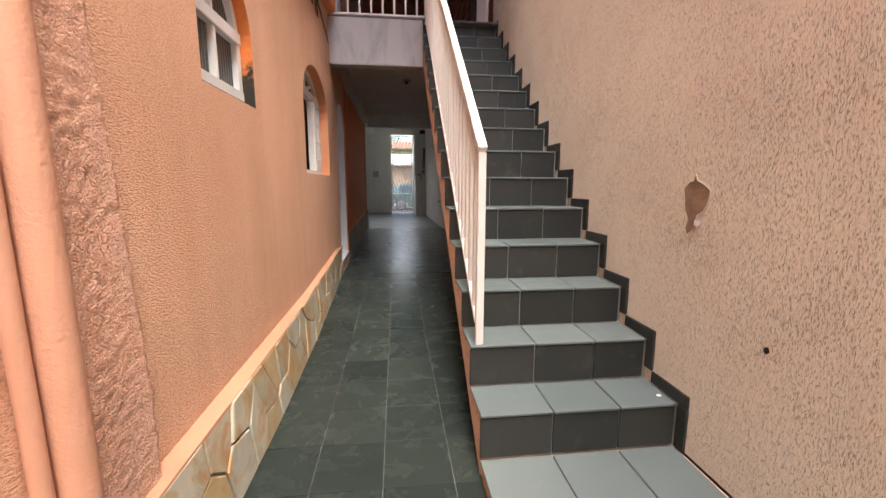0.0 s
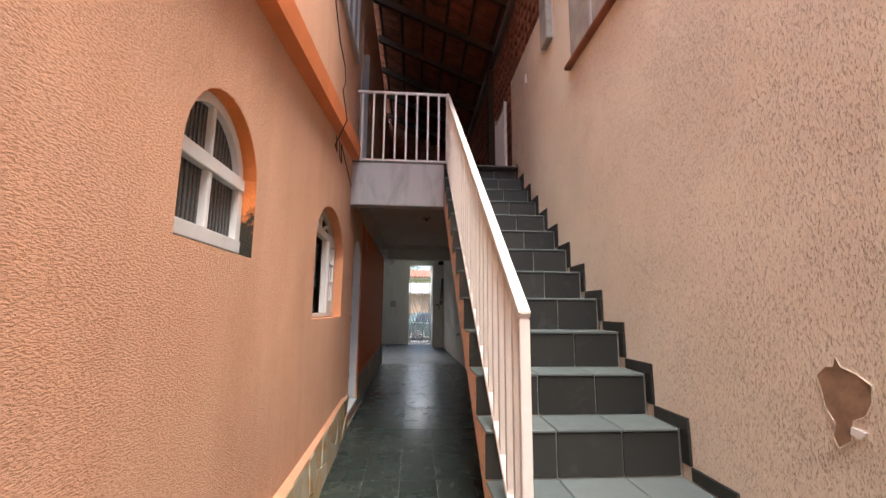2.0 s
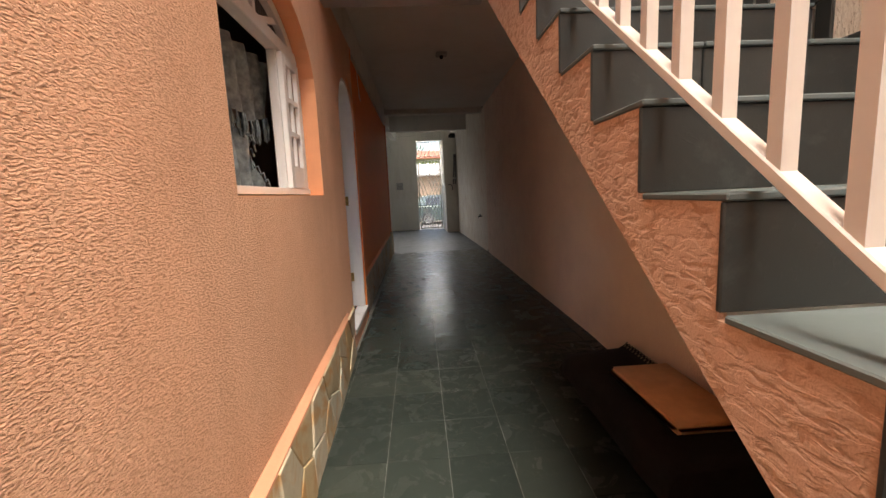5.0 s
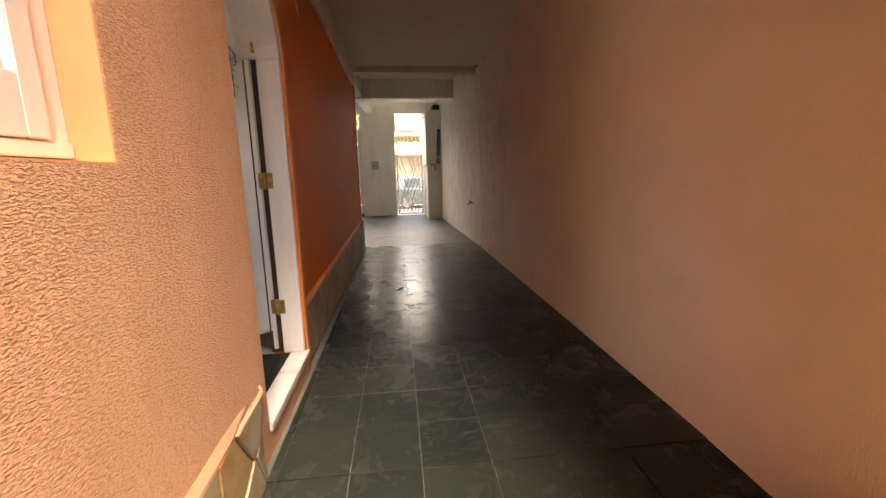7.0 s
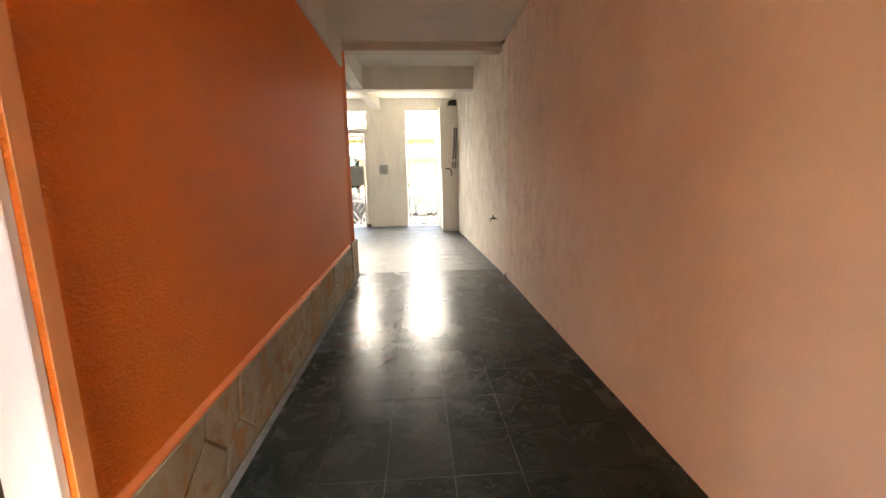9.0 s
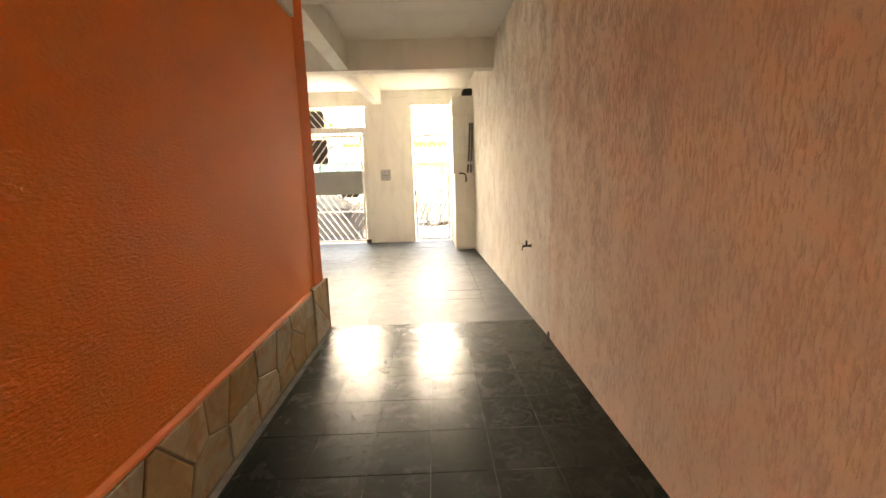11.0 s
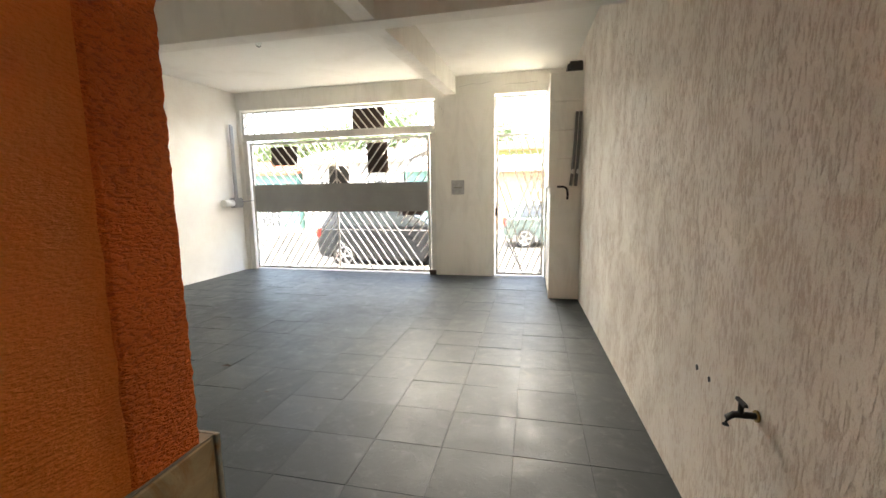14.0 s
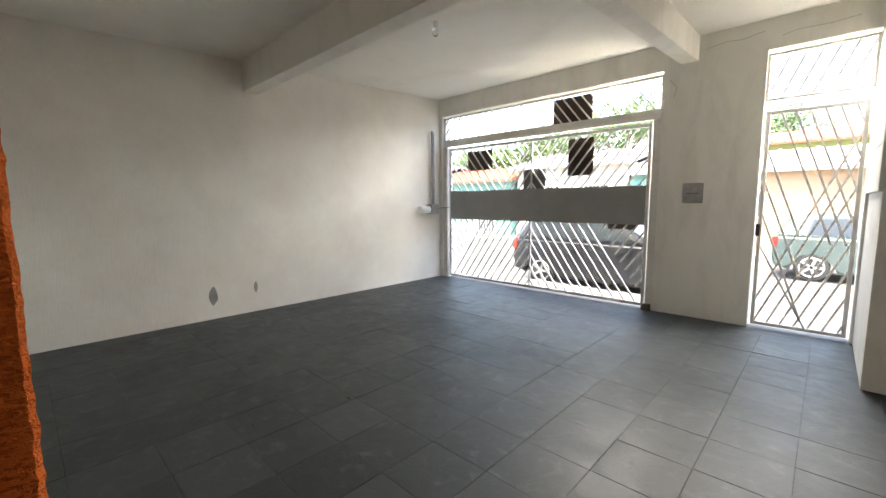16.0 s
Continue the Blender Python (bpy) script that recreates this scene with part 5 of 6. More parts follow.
for dx in (0.0, 0.045):
    t = thing("conduit_length", (0.9 + dx, 16.17, 1.56), "grey conduit length leaning in the corner", "conduit", "leaning conduits")
    bm = bmesh.new()
    tube(bm, [(0.745 + dx * 1.4, 16.17, 1.56), (0.785 + dx * 1.1, 16.195, 2.05), (0.805 + dx, 16.195, 2.52)], 0.02, 10)
    part("tube", bm, M["board_grey"], t)
    bm = bmesh.new()
    tube(bm, [(0.760 + dx * 1.35, 16.178, 1.72), (0.765 + dx * 1.35, 16.182, 1.78)], 0.022, 10)
    part("sleeve", bm, M["joinery"], t)

plate = thing("switch_plate", (-1.05, GY, 1.6), "square grey metal switch plate on the pier", "switch plate")
bm = bmesh.new()
box(bm, -1.17, -0.94, GY - 0.012, GY, 1.465, 1.715)
soften(bm, 0.006, 2)
part("cover", bm, M["steel"], plate)
bm = bmesh.new()
box(bm, -1.13, -0.98, GY - 0.016, GY - 0.012, 1.575, 1.595)
part("slot", bm, M["concrete"], plate)

bulb = thing("bare_bulb", (-2.95, 14.95, garage_ceiling(14.95)), "bare bulb on a short ceiling socket", "lamp")
zc = garage_ceiling(14.95)
bm = bmesh.new()
tube(bm, [(-2.95, 14.95, zc + 0.01), (-2.95, 14.95, zc - 0.06)], 0.028, 14)
part("socket", bm, M["joinery"], bulb)
bm = bmesh.new()
bmesh.ops.create_uvsphere(bm, u_segments=16, v_segments=10, radius=0.034, matrix=Matrix.Translation((-2.95, 14.95, zc - 0.10)) @ Matrix.Diagonal((1, 1, 1.35, 1)))
for f in bm.faces:
    f.smooth = True
part("bulb", bm, M["glass"], bulb)

stain = thing("wall_stain", (LX, 14.3, 0.4), "grey smudge low on the white garage wall", "stain", "", "structure")
for y, z, a, b in ((13.40, 0.30, 0.05, 0.11), (13.94, 0.34, 0.025, 0.07)):
    bm = bmesh.new()
    prism(bm, [(y + a * (1 + 0.3 * noise.noise((k, y, 0.5))) * math.cos(k * 0.524), z + b * (1 + 0.3 * noise.noise((k, z, 2.5))) * math.sin(k * 0.524)) for k in range(12)], "x", LX, LX + 0.0015)
    part("smudge", bm, M["concrete"], stain)


# ---- gates ----
GO = GY + 0.075   # middle plane of the gates


def chevrons(parent, x0, x1, z0, z1, xc, ub, s, d, r=0.011):
    """Slanted bars mirrored about xc: parallel inside the slanted line that starts ub from the middle at the top, crossing ones outside it."""
    for sign, width in ((-1, xc - x0), (1, x1 - xc)):
        h = z1 - z0
        lines = []
        c = -h / s + d / 2
        while c <= ub + 1e-6:
            ta = max(0.0, -c * s)
            tb = min(h, (width - c) * s)
            if tb - ta > 0.05:
                lines.append(((c + ta / s, z1 - ta), (c + tb / s, z1 - tb)))
            c += d
        c = ub + d
        while c < width + h / s:
            ta = max(0.0, (c - width) * s)
            tb = min(h, (c - ub) * s / 2)
            if tb - ta > 0.05:
                lines.append(((c - ta / s, z1 - ta), (c - tb / s, z1 - tb)))
            c += d
        for a, b in lines:
            bm = bmesh.new()
            stick(bm, (xc + sign * a[0], GO, a[1]), (xc + sign * b[0], GO, b[1]), 0.020, 0.024, (0, 1, 0))
            part("bar", bm, M["gate"], parent)


def tube_frame(parent, x0, x1, z0, z1, w, name="frame_tube"):
    for a in ((x0, x0 + w, z0, z1), (x1 - w, x1, z0, z1), (x0 + w, x1 - w, z0, z0 + w), (x0 + w, x1 - w, z1 - w, z1)):
        bm = bmesh.new()
        box(bm, a[0], a[1], GO - 0.022, GO + 0.022, a[2], a[3])
        soften(bm, 0.004, 1)
        part(name, bm, M["gate"], parent)


bg = thing("garage_gate", (-3.4, GO, 0.02), "grey steel car gate of slanted bars with a sheet panel", "gate")
tube_frame(bg, -5.27, -1.58, 0.03, 2.53, 0.045)
XC = -3.43
chevrons(bg, -5.225, -1.625, 1.71, 2.485, XC, 0.0, 1.28, 0.165)
chevrons(bg, -5.225, -1.625, 0.075, 1.165, XC, 1.12, 1.45, 0.150)
bm = bmesh.new()
box(bm, -5.225, -1.625, GO - 0.018, GO + 0.012, 1.165, 1.71)
part("panel", bm, M["gate_panel"], bg, "plain grey sheet panel")
for z0, z1 in ((0.075, 1.165), (1.71, 2.485)):
    bm = bmesh.new()
    box(bm, XC - 0.012, XC + 0.012, GO - 0.012, GO + 0.012, z0, z1)
    part("middle_bar", bm, M["gate"], bg)
tr = thing("gate_transom", (-3.4, GO, 2.6), "grey steel grille above the car gate", "grille")
tube_frame(tr, OG[0], OG[1], 2.57, 3.13, 0.035)
chevrons(tr, OG[0] + 0.035, OG[1] - 0.035, 2.70, 3.09, XC, 3.0, 1.25, 0.15)
bm = bmesh.new()
box(bm, OG[0] + 0.035, OG[1] - 0.035, GO - 0.02, GO + 0.02, 2.605, 2.70)
part("lintel_tube", bm, M["gate"], tr)
gp = thing("gate_post", (OG[1], GO, 0), "grey steel gate post beside the pier", "post")
bm = bmesh.new()
box(bm, OG[1] - 0.10, OG[1], GY + 0.02, GY + 0.12, 0.0, 2.565)
soften(bm, 0.005, 1)
part("tube", bm, M["gate"], gp)
gp2 = copy_thing(gp, pose(OG[0] + 0.10, GO, 0))
bm = bmesh.new()
box(bm, OG[1] - 0.13, OG[1] - 0.01, GY - 0.05, GY - 0.005, 0.0, 0.09)
soften(bm, 0.01, 1)
tagged(part("stop_block", bm, M["timber"]), "dark wooden stop block at the gate post", "block")

sg = thing("entrance_gate", (0.02, GO, 0.02), "narrow white steel entrance gate of slanted bars", "gate")
tube_frame(sg, -0.385, 0.435, 0.03, 2.49, 0.038)
for k in range(1, 12):
    # bars that fall to the right from the top and the left side
    xs, zs = -0.37 + 0.118 * k, 2.46
    if xs > 0.40:
        continue
    xe = min(0.40, xs + 0.50)
    ze = zs - (xe - xs) * 2.9
    bm = bmesh.new()
    stick(bm, (xs, GO - 0.006, zs), (xe, GO - 0.006, ze), 0.020, 0.022, (0, 1, 0))
    part("bar", bm, M["gate"], sg)
for k in range(1, 5):
    xs, zs = -0.36, 2.46 - 0.37 * k
    xe = xs + min(0.76, 0.30 + 0.04 * k)
    bm = bmesh.new()
    stick(bm, (xs, GO - 0.006, zs), (xe, GO - 0.006, max(0.06, zs - (xe - xs) * 2.9)), 0.020, 0.022, (0, 1, 0))
    part("bar", bm, M["gate"], sg)
for k in range(8):
    # bars that rise to the right from the bottom
    xs, zs = -0.36 + 0.12 * (k - 1), 0.05
    if k == 0:
        xs, zs = -0.36, 0.32
    xe, ze = 0.41, zs + (0.41 - xs) * 2.45
    if xs >= 0.38:
        continue
    bm = bmesh.new()
    stick(bm, (xs, GO + 0.010, zs), (xe, GO + 0.010, min(2.45, ze)), 0.020, 0.022, (0, 1, 0))
    part("bar", bm, M["gate"], sg)
bm = bmesh.new()
box(bm, -0.40, -0.36, GO - 0.045, GO - 0.022, 1.08, 1.22)
soften(bm, 0.005, 1)
part("lock", bm, M["iron"], sg)
st = thing("gate_transom", (0.02, GO, 2.6), "white steel grille above the entrance gate", "grille")
tube_frame(st, OS[0] + 0.002, OS[1] - 0.002, 2.60, 3.12, 0.028)
for k in range(7):
    xs = -0.40 + 0.13 * k
    xe = min(0.43, xs + 0.19)
    bm = bmesh.new()
    stick(bm, (xs, GO, 2.63), (xe, GO, 2.63 + (xe - xs) * 2.4), 0.020, 0.022, (0, 1, 0))
    part("bar", bm, M["gate"], st)

for x0, x1, z0, z1, m in ((-4.83, -4.26, 2.08, 2.44, "board"), (-3.07, -2.43, 2.71, 3.08, "board"), (-2.80, -2.39, 1.89, 2.45, "board"), (-3.60, -3.18, 1.71, 2.04, "board_grey"), (-2.14, -1.74, 1.09, 1.185, "board")):
    b = thing("notice_board", ((x0 + x1) / 2, GO + 0.05, z0), "plain dark notice board wired to the outside of the gate", "sign", "boards on the gate")
    bm = bmesh.new()
    box(bm, x0, x1, GO + 0.025, GO + 0.035, z0, z1)
    soften(bm, 0.002, 1)
    part("sheet", bm, M[m], b)

motor = thing("gate_opener", (-5.35, 17.3, 1.35), "gate opener with a white motor and a long steel arm", "gate opener")
bm = bmesh.new()
box(bm, LX + 0.03, LX + 0.07, 17.36, 17.40, 1.46, 2.85)
soften(bm, 0.006, 1)
part("rail", bm, M["steel"], motor)
bm = bmesh.new()
tube(bm, [(LX + 0.09, 17.38, 1.4), (LX + 0.09, 17.38, 2.82)], 0.012, 10)
part("screw", bm, M["steel"], motor)
bm = bmesh.new()
tube(bm, [(LX + 0.10, 16.98, 1.36), (LX + 0.10, 17.22, 1.36)], 0.065, 18)
part("motor", bm, M["joinery"], motor)
bm = bmesh.new()
box(bm, LX + 0.02, LX + 0.16, 17.22, 17.46, 1.27, 1.46)
soften(bm, 0.02, 2)
part("gearbox", bm, M["steel"], motor)
bm = bmesh.new()
stick(bm, (LX + 0.10, 17.46, 1.38), (LX + 0.22, GO - 0.03, 1.40), 0.03, 0.02)
part("arm", bm, M["steel"], motor)

# ---- street ----
bm = bmesh.new()
S = 1500.0
prism(bm, [(19.2, -0.27), (S, -0.27), (S, -0.6), (19.2, -0.6)], "x", -S, S)
road = tagged(part("ground", bm, M["asphalt"]), "sunlit grey asphalt street", "", "", "structure")
bm = bmesh.new()
prism(bm, [(GY + 0.2, -0.015), (19.05, -0.12), (19.2, -0.14), (19.2, -0.5), (GY + 0.2, -0.5)], "x", -60, 60)
tagged(part("pavement", bm, M["pavement"]), "pale concrete pavement sloping to the kerb", "", "", "structure")
bm = bmesh.new()
box(bm, -60, 60, 26.3, 28.2, -0.27, -0.10)
tagged(part("pavement_far", bm, M["pavement"]), "pale concrete pavement across the street", "", "", "structure")
bm = bmesh.new()
box(bm, -S, S, -S, -3.2, -0.3, -0.01)
box(bm, -S, LX - 0.2, -3.2, GY + 0.2, -0.3, -0.01)
box(bm, EX + 0.2, S, -3.2, GY + 0.2, -0.3, -0.01)
tagged(part("ground_yard", bm, M["ground"]), "bare earth around the houses", "", "", "structure")


def car(name, cx, y, gz, paint, label, nose):
    """A five-door hatchback along x; nose +1 or -1 says which way it points."""
    t = thing(name, (cx, y, gz), label, "car")

    def P(u, z):
        return (cx + nose * u, gz + z)
    body = [(-1.88, 0.32), (-1.93, 0.55), (-1.90, 0.86), (-1.84, 0.98), (0.85, 0.97), (1.45, 0.86), (1.80, 0.70), (1.92, 0.50), (1.90, 0.26), (1.68, 0.20),
            (1.60, 0.42), (1.42, 0.62), (1.20, 0.66), (0.98, 0.60), (0.84, 0.42), (0.80, 0.20), (-0.82, 0.20), (-0.86, 0.42), (-1.0, 0.60), (-1.22, 0.66), (-1.44, 0.60), (-1.58, 0.42), (-1.62, 0.24)]
    bm = bmesh.new()
    prism(bm, [P(*p) for p in body], "y", y - 0.84, y + 0.84)
    bmesh.ops.bevel(bm, geom=[e for e in bm.edges if abs(e.verts[0].co.y - e.verts[1].co.y) < 1e-6], offset=0.05, segments=3, affect='EDGES', clamp_overlap=True)
    shell = part("body", bm, M[paint], t)
    cabin = [(-1.86, 0.97), (-1.60, 1.40), (-1.30, 1.48), (-0.30, 1.50), (0.15, 1.42), (0.95, 0.97)]
    bm = bmesh.new()
    prism(bm, [P(*p) for p in cabin], "y", y - 0.76, y + 0.76)
    for v in bm.verts:
        k = (v.co.z - gz - 0.97) / 0.5
        v.co.y = y + (v.co.y - y) * (1.06 - 0.2 * k)
    bmesh.ops.bevel(bm, geom=list(bm.edges), offset=0.04, segments=2, affect='EDGES', clamp_overlap=True)
    part("cabin", bm, M[paint], t)
    for pts in ([(-1.35, 1.02), (-1.25, 1.36), (-0.58, 1.40), (-0.58, 1.02)], [(-0.50, 1.02), (-0.50, 1.40), (0.08, 1.36), (0.62, 1.02)]):
        for s in (-1, 1):
            bm = bmesh.new()
            vs = []
            for u, z in pts:
                k = (z - 0.97) / 0.5
                vs.append(((cx + nose * u), y + s * (0.76 * (1.06 - 0.2 * k) + 0.006), gz + z))
            lo = [bm.verts.new(p) for p in vs]
            hi = [bm.verts.new((p[0], p[1] - s * 0.02, p[2])) for p in vs]
            bm.faces.new(lo)
            bm.faces.new(hi[::-1])
            for i in range(4):
                bm.faces.new((lo[i], lo[(i + 1) % 4], hi[(i + 1) % 4], hi[i]))
            part("side_window", bm, M["car_glass"], t)
    for u0, z0, u1, z1, nm in ((0.90, 1.01, 0.22, 1.40, "windscreen"), (-1.845, 1.02, -1.63, 1.36, "rear_window")):
        bm = bmesh.new()
        o = 0.012 * (1 if nm == "windscreen" else -1)
        vs = [(cx + nose * (u0 + o), y - 0.66, gz + z0 + 0.012), (cx + nose * (u0 + o), y + 0.66, gz + z0 + 0.012), (cx + nose * (u1 + o), y + 0.6, gz + z1 + 0.012), (cx + nose * (u1 + o), y - 0.6, gz + z1 + 0.012)]
        lo = [bm.verts.new(p) for p in vs]
        hi = [bm.verts.new((p[0] - nose * o * 2, p[1], p[2] - 0.02)) for p in vs]
        bm.faces.new(lo)
        bm.faces.new(hi[::-1])
        for i in range(4):
            bm.faces.new((lo[i], lo[(i + 1) % 4], hi[(i + 1) % 4], hi[i]))
        part(nm, bm, M["car_glass"], t)
    for u in (-1.22, 1.21):
        for s in (-1, 1):
            x, yy = cx + nose * u, y + s * 0.74
            bm = bmesh.new()
            disc_y(bm, x, yy - 0.10, yy + 0.10, gz + 0.31, 0.31, 28)
            bmesh.ops.bevel(bm, geom=[e for e in bm.edges if abs(e.verts[0].co.y - e.verts[1].co.y) < 1e-6], offset=0.03, segments=2, affect='EDGES')
            w = part("wheel", bm, M["tyre"], t)
            bm = bmesh.new()
            for k in range(5):
                a = 2 * math.pi * k / 5
                stick(bm, (x, yy + s * 0.105, gz + 0.31), (x + 0.2 * math.cos(a), yy + s * 0.105, gz + 0.31 + 0.2 * math.sin(a)), 0.05, 0.02, (0, 1, 0))
            ring = [(x + 0.205 * math.cos(2 * math.pi * k / 24), yy + s * 0.103, gz + 0.31 + 0.205 * math.sin(2 * math.pi * k / 24)) for k in range(25)]
            tube(bm, ring, 0.018, 6)
            part("rim", bm, M["alloy"], w)
    for s in (-1, 1):
        bm = bmesh.new()
        box(bm, *sorted((cx + nose * -1.93, cx + nose * -1.80)), *sorted((y + s * 0.68, y + s * 0.852)), gz + 0.74, gz + 0.96)
        soften(bm, 0.02, 2)
        part("tail_light", bm, M["red_lens"], t)
        bm = bmesh.new()
        box(bm, *sorted((cx + nose * 1.55, cx + nose * 1.80)), *sorted((y + s * 0.62, y + s * 0.84)), gz + 0.62, gz + 0.76)
        soften(bm, 0.03, 2)
        part("headlight", bm, M["alloy"], t)
        bm = bmesh.new()
        box(bm, *sorted((cx + nose * 0.55, cx + nose * 0.70)), *sorted((y + s * 0.86, y + s * 1.0)), gz + 0.98, gz + 1.1)
        soften(bm, 0.03, 2)
        part("mirror", bm, M[paint], t)
        for u in (-0.45, 0.45):
            bm = bmesh.new()
            box(bm, *sorted((cx + nose * (u - 0.09), cx + nose * (u + 0.09))), *sorted((y + s * 0.838, y + s * 0.865)), gz + 0.80, gz + 0.83)
            part("door_handle", bm, M[paint], t)
    return t


car("parked_car", -2.95, 20.2, -0.27, "car_grey", "dark grey hatchback parked outside the gate", 1)
car("parked_car", 1.25, 24.4, -0.27, "car_green", "silver-green hatchback parked across the street", 1)


def house(x0, x1, y, depth, h, wallm, roofm, label, wins, gable=0.9):
    t = thing("house", ((x0 + x1) / 2, y, -0.1), label, "house")
    bm = bmesh.new()
    box(bm, x0, x1, y, y + depth, -0.12, h)
    body = part("wall", bm, M[wallm], t)
    bm = bmesh.new()
    prism(bm, [(y - 0.4, h), (y + depth / 2, h + gable), (y + depth + 0.3, h), (y + depth + 0.3, h - 0.1), (y + depth / 2, h + gable - 0.1), (y - 0.4, h - 0.1)], "x", x0 - 0.25, x1 + 0.25)
    rf = part("roof", bm, M[roofm], t)
    n = int((x1 - x0) / 0.45)
    for k in range(n + 1):
        x = x0 - 0.2 + (x1 - x0 + 0.4) * k / n
        bm = bmesh.new()
        stick(bm, (x, y - 0.4, h + 0.02), (x, y + depth / 2, h + gable + 0.02), 0.10, 0.06)
        part("roof_rib", bm, M[roofm], rf)
    for wx0, wx1, wz0, wz1 in wins:
        bm = bmesh.new()
        box(bm, wx0 - 0.06, wx1 + 0.06, y - 0.05, y + 0.02, wz0 - 0.06, wz1 + 0.06)
        w = part("window", bm, M["joinery"], t)
        bm = bmesh.new()
        box(bm, wx0, wx1, y - 0.06, y - 0.048, wz0, wz1)
        part("pane", bm, M["dark_win"], w)
        for k in range(1, 6):
            bm = bmesh.new()
            x = wx0 + (wx1 - wx0) * k / 6
            box(bm, x - 0.012, x + 0.012, y - 0.075, y - 0.06, wz0, wz1)
            part("grille_bar", bm, M["joinery"], w)
    return t


house(-26, -17.2, 28.2, 7, 2.9, "wall_white", "roof_pale", "white single-storey house across the street", [(-22, -20.5, 1.0, 2.1)])
house(-17.0, -11.0, 28.4, 7, 2.6, "wall_teal", "clay", "teal-painted house across the street", [(-15.5, -14.3, 0.9, 1.9), (-13.0, -12.0, 0.0, 2.0)])
house(-10.8, -5.6, 28.6, 7, 3.1, "wall_white", "roof_pale", "white house with a pale ribbed roof", [(-9.8, -8.6, 1.3, 2.2), (-7.4, -6.4, 1.3, 2.2)])
house(-5.4, -3.4, 28.2, 7, 2.6, "wall_teal", "roof_pale", "narrow teal house front", [(-4.9, -4.0, 0.8, 1.8)])
house(-3.2, 1.2, 28.4, 7, 2.5, "wall_ochre", "roof_pale", "ochre garden wall and house with a pale roof", [(-2.4, -1.4, 1.0, 1.8)])
house(1.4, 9.0, 28.2, 7, 2.7, "wall_ochre", "roof_pale", "weathered ochre house across the street", [(4.0, 5.2, 0.9, 1.9)])
house(-9.0, 2.5, 38.5, 6, 4.4, "wall_green", "clay", "green-yellow house rising behind the first row", [(-7.5, -6.2, 2.6, 3.6), (-3.5, -2.2, 2.6, 3.6)])


def tree(x, y, h, r, seed):
    rnd = random.Random(seed)
    t = thing("tree", (x, y, -0.1), "broad leafy green tree behind the houses", "tree", "street trees")
    bm = bmesh.new()
    rings = [(x + 0.15 * math.sin(k), y, -0.1 + h * 0.62 * k / 5) for k in range(6)]
    tube(bm, rings, 0.16, 9)
    for k in range(7):
        a = rnd.uniform(0, 6.28)
        p = Vector(rings[4])
        q = p + Vector((math.cos(a) * r * 0.7, math.sin(a) * r * 0.7, h * 0.25 * rnd.uniform(0.5, 1.2)))
        tube(bm, [p, p.lerp(q, 0.5) + Vector((0, 0, 0.15)), q], 0.05, 6)
    part("trunk", bm, M["bark"], t)
    verts, faces = [], []
    for k in range(46):
        a, b = rnd.uniform(0, 6.28), rnd.uniform(-0.5, 1)
        rr = r * rnd.uniform(0.25, 1.0)
        c = Vector((x + rr * math.cos(a), y + rr * math.sin(a), h * 0.74 + b * h * 0.22 * (1.2 - rr / r * 0.6)))
        for _ in range(90):
            d = Vector((rnd.gauss(0, 1), rnd.gauss(0, 1), rnd.gauss(0, 0.7))) * (r * 0.14)
            p = c + d
            u = Vector((rnd.gauss(0, 1), rnd.gauss(0, 1), rnd.gauss(0, 1))).normalized()
            w = u.orthogonal().normalized()
            s = rnd.uniform(0.07, 0.15)
            i = len(verts)
            verts += [p - u * s, p + w * s * 0.5, p + u * s, p - w * s * 0.5]
            faces.append((i, i + 1, i + 2, i + 3))
    me = bpy.data.meshes.new("crown")
    me.from_pydata([tuple(v) for v in verts], [], faces)
    me.materials.append(M["leaf"])
    ob = new("crown", me)
    ob.parent = t
    ob.matrix_parent_inverse = WORLD_OF[t].inverted()


tree(-13.5, 37, 6.4, 3.0, 1)
tree(-8.6, 36.5, 7.6, 2.2, 2)
tree(-18.5, 36, 5.6, 2.8, 3)
tree(-3.4, 48, 8.2, 3.2, 4)
tree(-26, 34, 6.4, 3.0, 5)

# ---- floor tiles ----
random.seed(11)


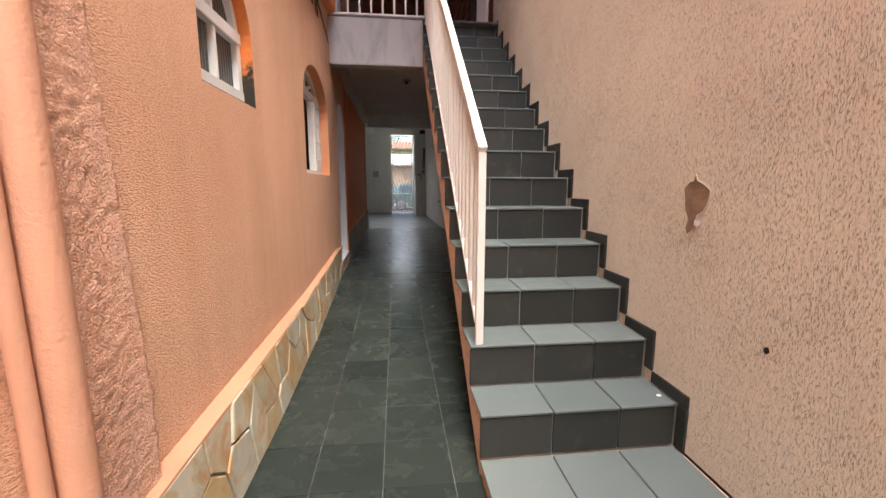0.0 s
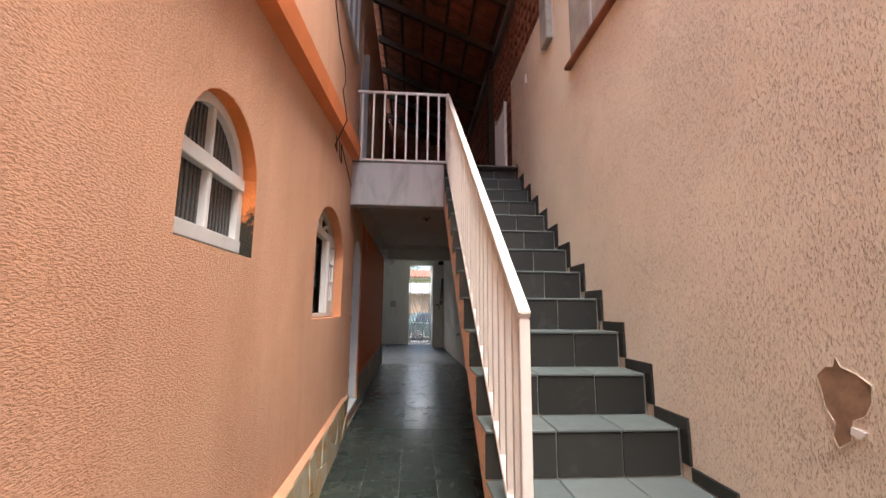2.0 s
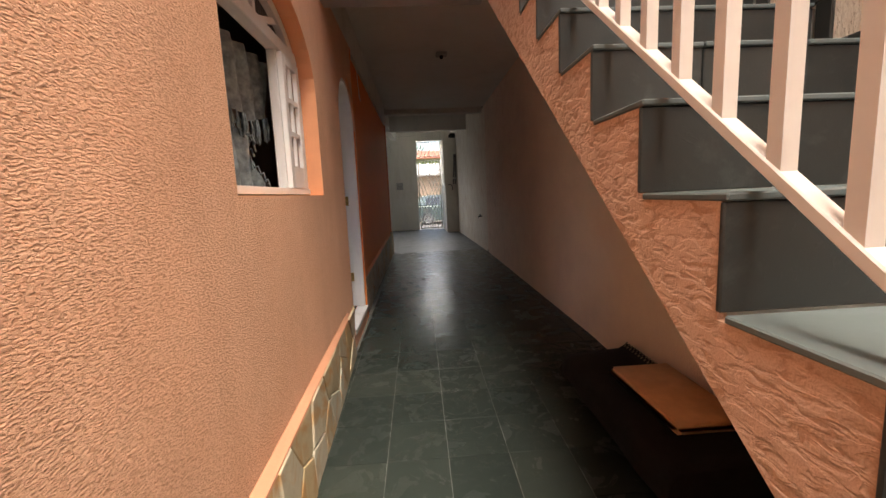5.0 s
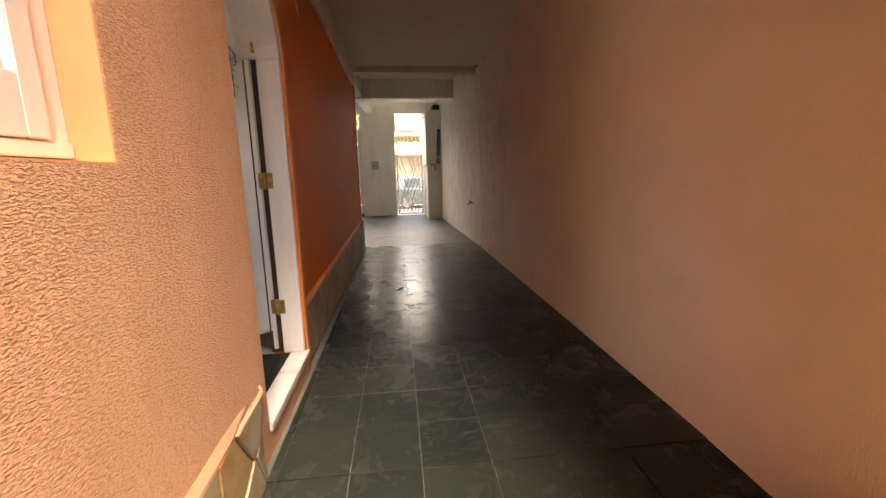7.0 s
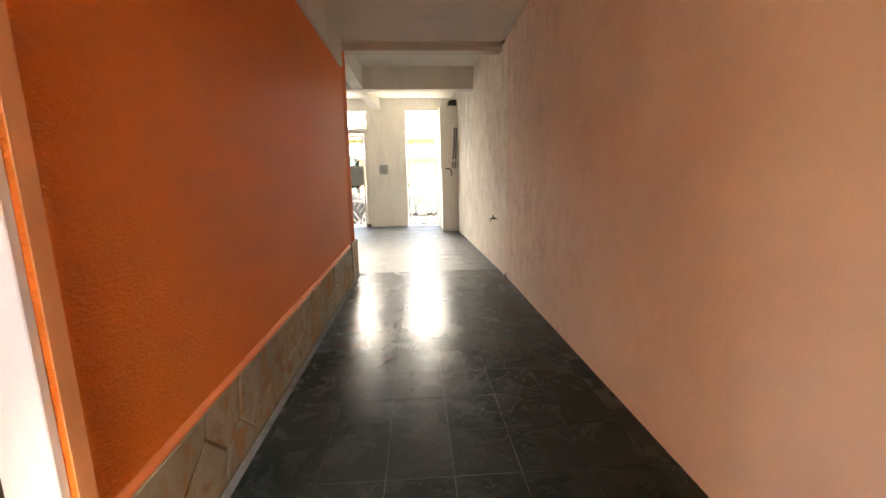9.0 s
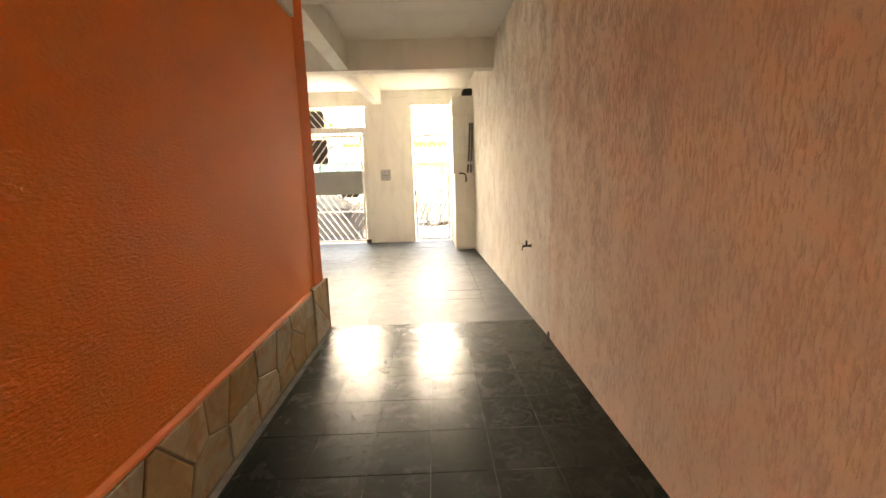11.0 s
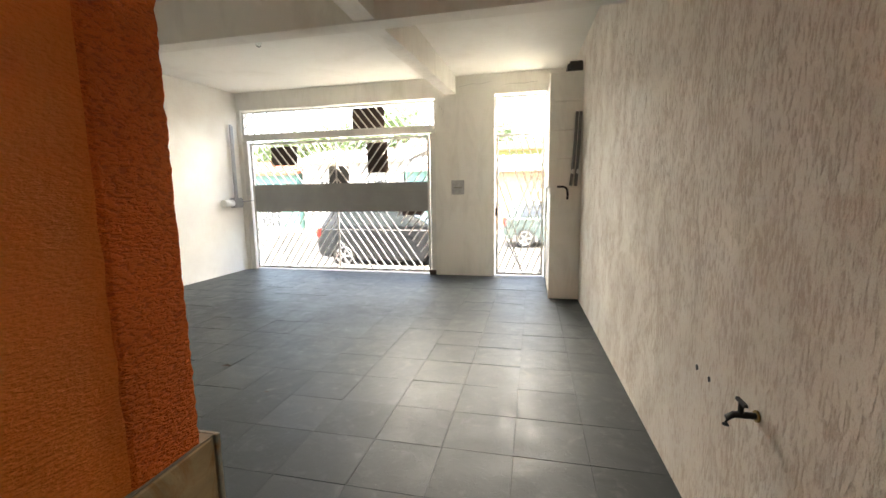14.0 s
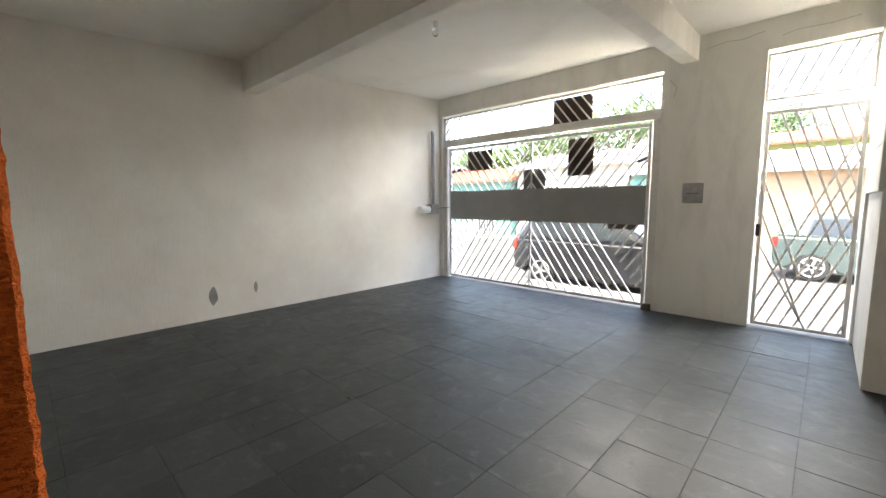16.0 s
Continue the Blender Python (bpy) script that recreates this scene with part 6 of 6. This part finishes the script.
def floor_tiles(parent, xs, ys, material, gap, lift):
    """Tiles between the given joint lines, each a little out of level."""
    cache = {}
    for i in range(len(xs) - 1):
        for j in range(len(ys) - 1):
            w, d = xs[i + 1] - xs[i] - gap, ys[j + 1] - ys[j] - gap
            yc, xc = (ys[j] + ys[j + 1]) / 2, (xs[i] + xs[i + 1]) / 2
            if w < 0.02 or d < 0.02:
                continue
            key = (round(w, 3), round(d, 3))
            if key not in cache:
                bm = bmesh.new()
                box(bm, -w / 2, w / 2, -d / 2, d / 2, -0.008, 0.0)
                soften(bm, 0.0009, 1)
                cache[key] = mesh_of("slate_tile", bm, material)
            tilt = math.degrees(math.atan2(floor_z(yc + 0.05) - floor_z(yc - 0.05), 0.1))
            piece("slate_tile", cache[key], pose(xc, yc, floor_z(yc) + random.uniform(-lift, lift),
                                                 tilt + random.uniform(-0.25, 0.25), random.uniform(-0.25, 0.25), random.uniform(-0.15, 0.15)), parent)


def joints(origin, pitch, lo, hi):
    k0 = math.ceil((lo - origin) / pitch + 0.08)
    out = [lo]
    while origin + k0 * pitch < hi - 0.03:
        out.append(origin + k0 * pitch)
        k0 += 1
    return out + [hi]


px = joints(-0.325, 0.308, WX + 0.022, EX)
floor_tiles(floor_p, joints(-0.325, 0.308, WX + 0.022, SX0 + 0.003), joints(6.697, 0.32, -0.1, 2.217), M["slate_dark"], 0.0034, 0.0006)
floor_tiles(floor_p, px, joints(6.697, 0.32, 2.217, 6.697), M["slate_dark"], 0.0034, 0.0006)
floor_tiles(floor_p, px, joints(6.697, 0.3345, 6.697, 11.72), M["slate_dark"], 0.0034, 0.0006)
floor_tiles(floor_p, joints(-0.06, 0.45, WX + 0.04, EX), [11.72, 11.80], M["slate_dark"], 0.004, 0.001)
floor_tiles(floor_g, joints(-0.66, 0.415, LX, GX), joints(13.41, 0.402, 11.80, GY + 0.02), M["slate_garage"], 0.0015, 0.0010)
floor_tiles(floor_g, joints(-0.66, 0.415, LX, WX - 0.02), [11.40, 11.80], M["slate_garage"], 0.004, 0.0015)
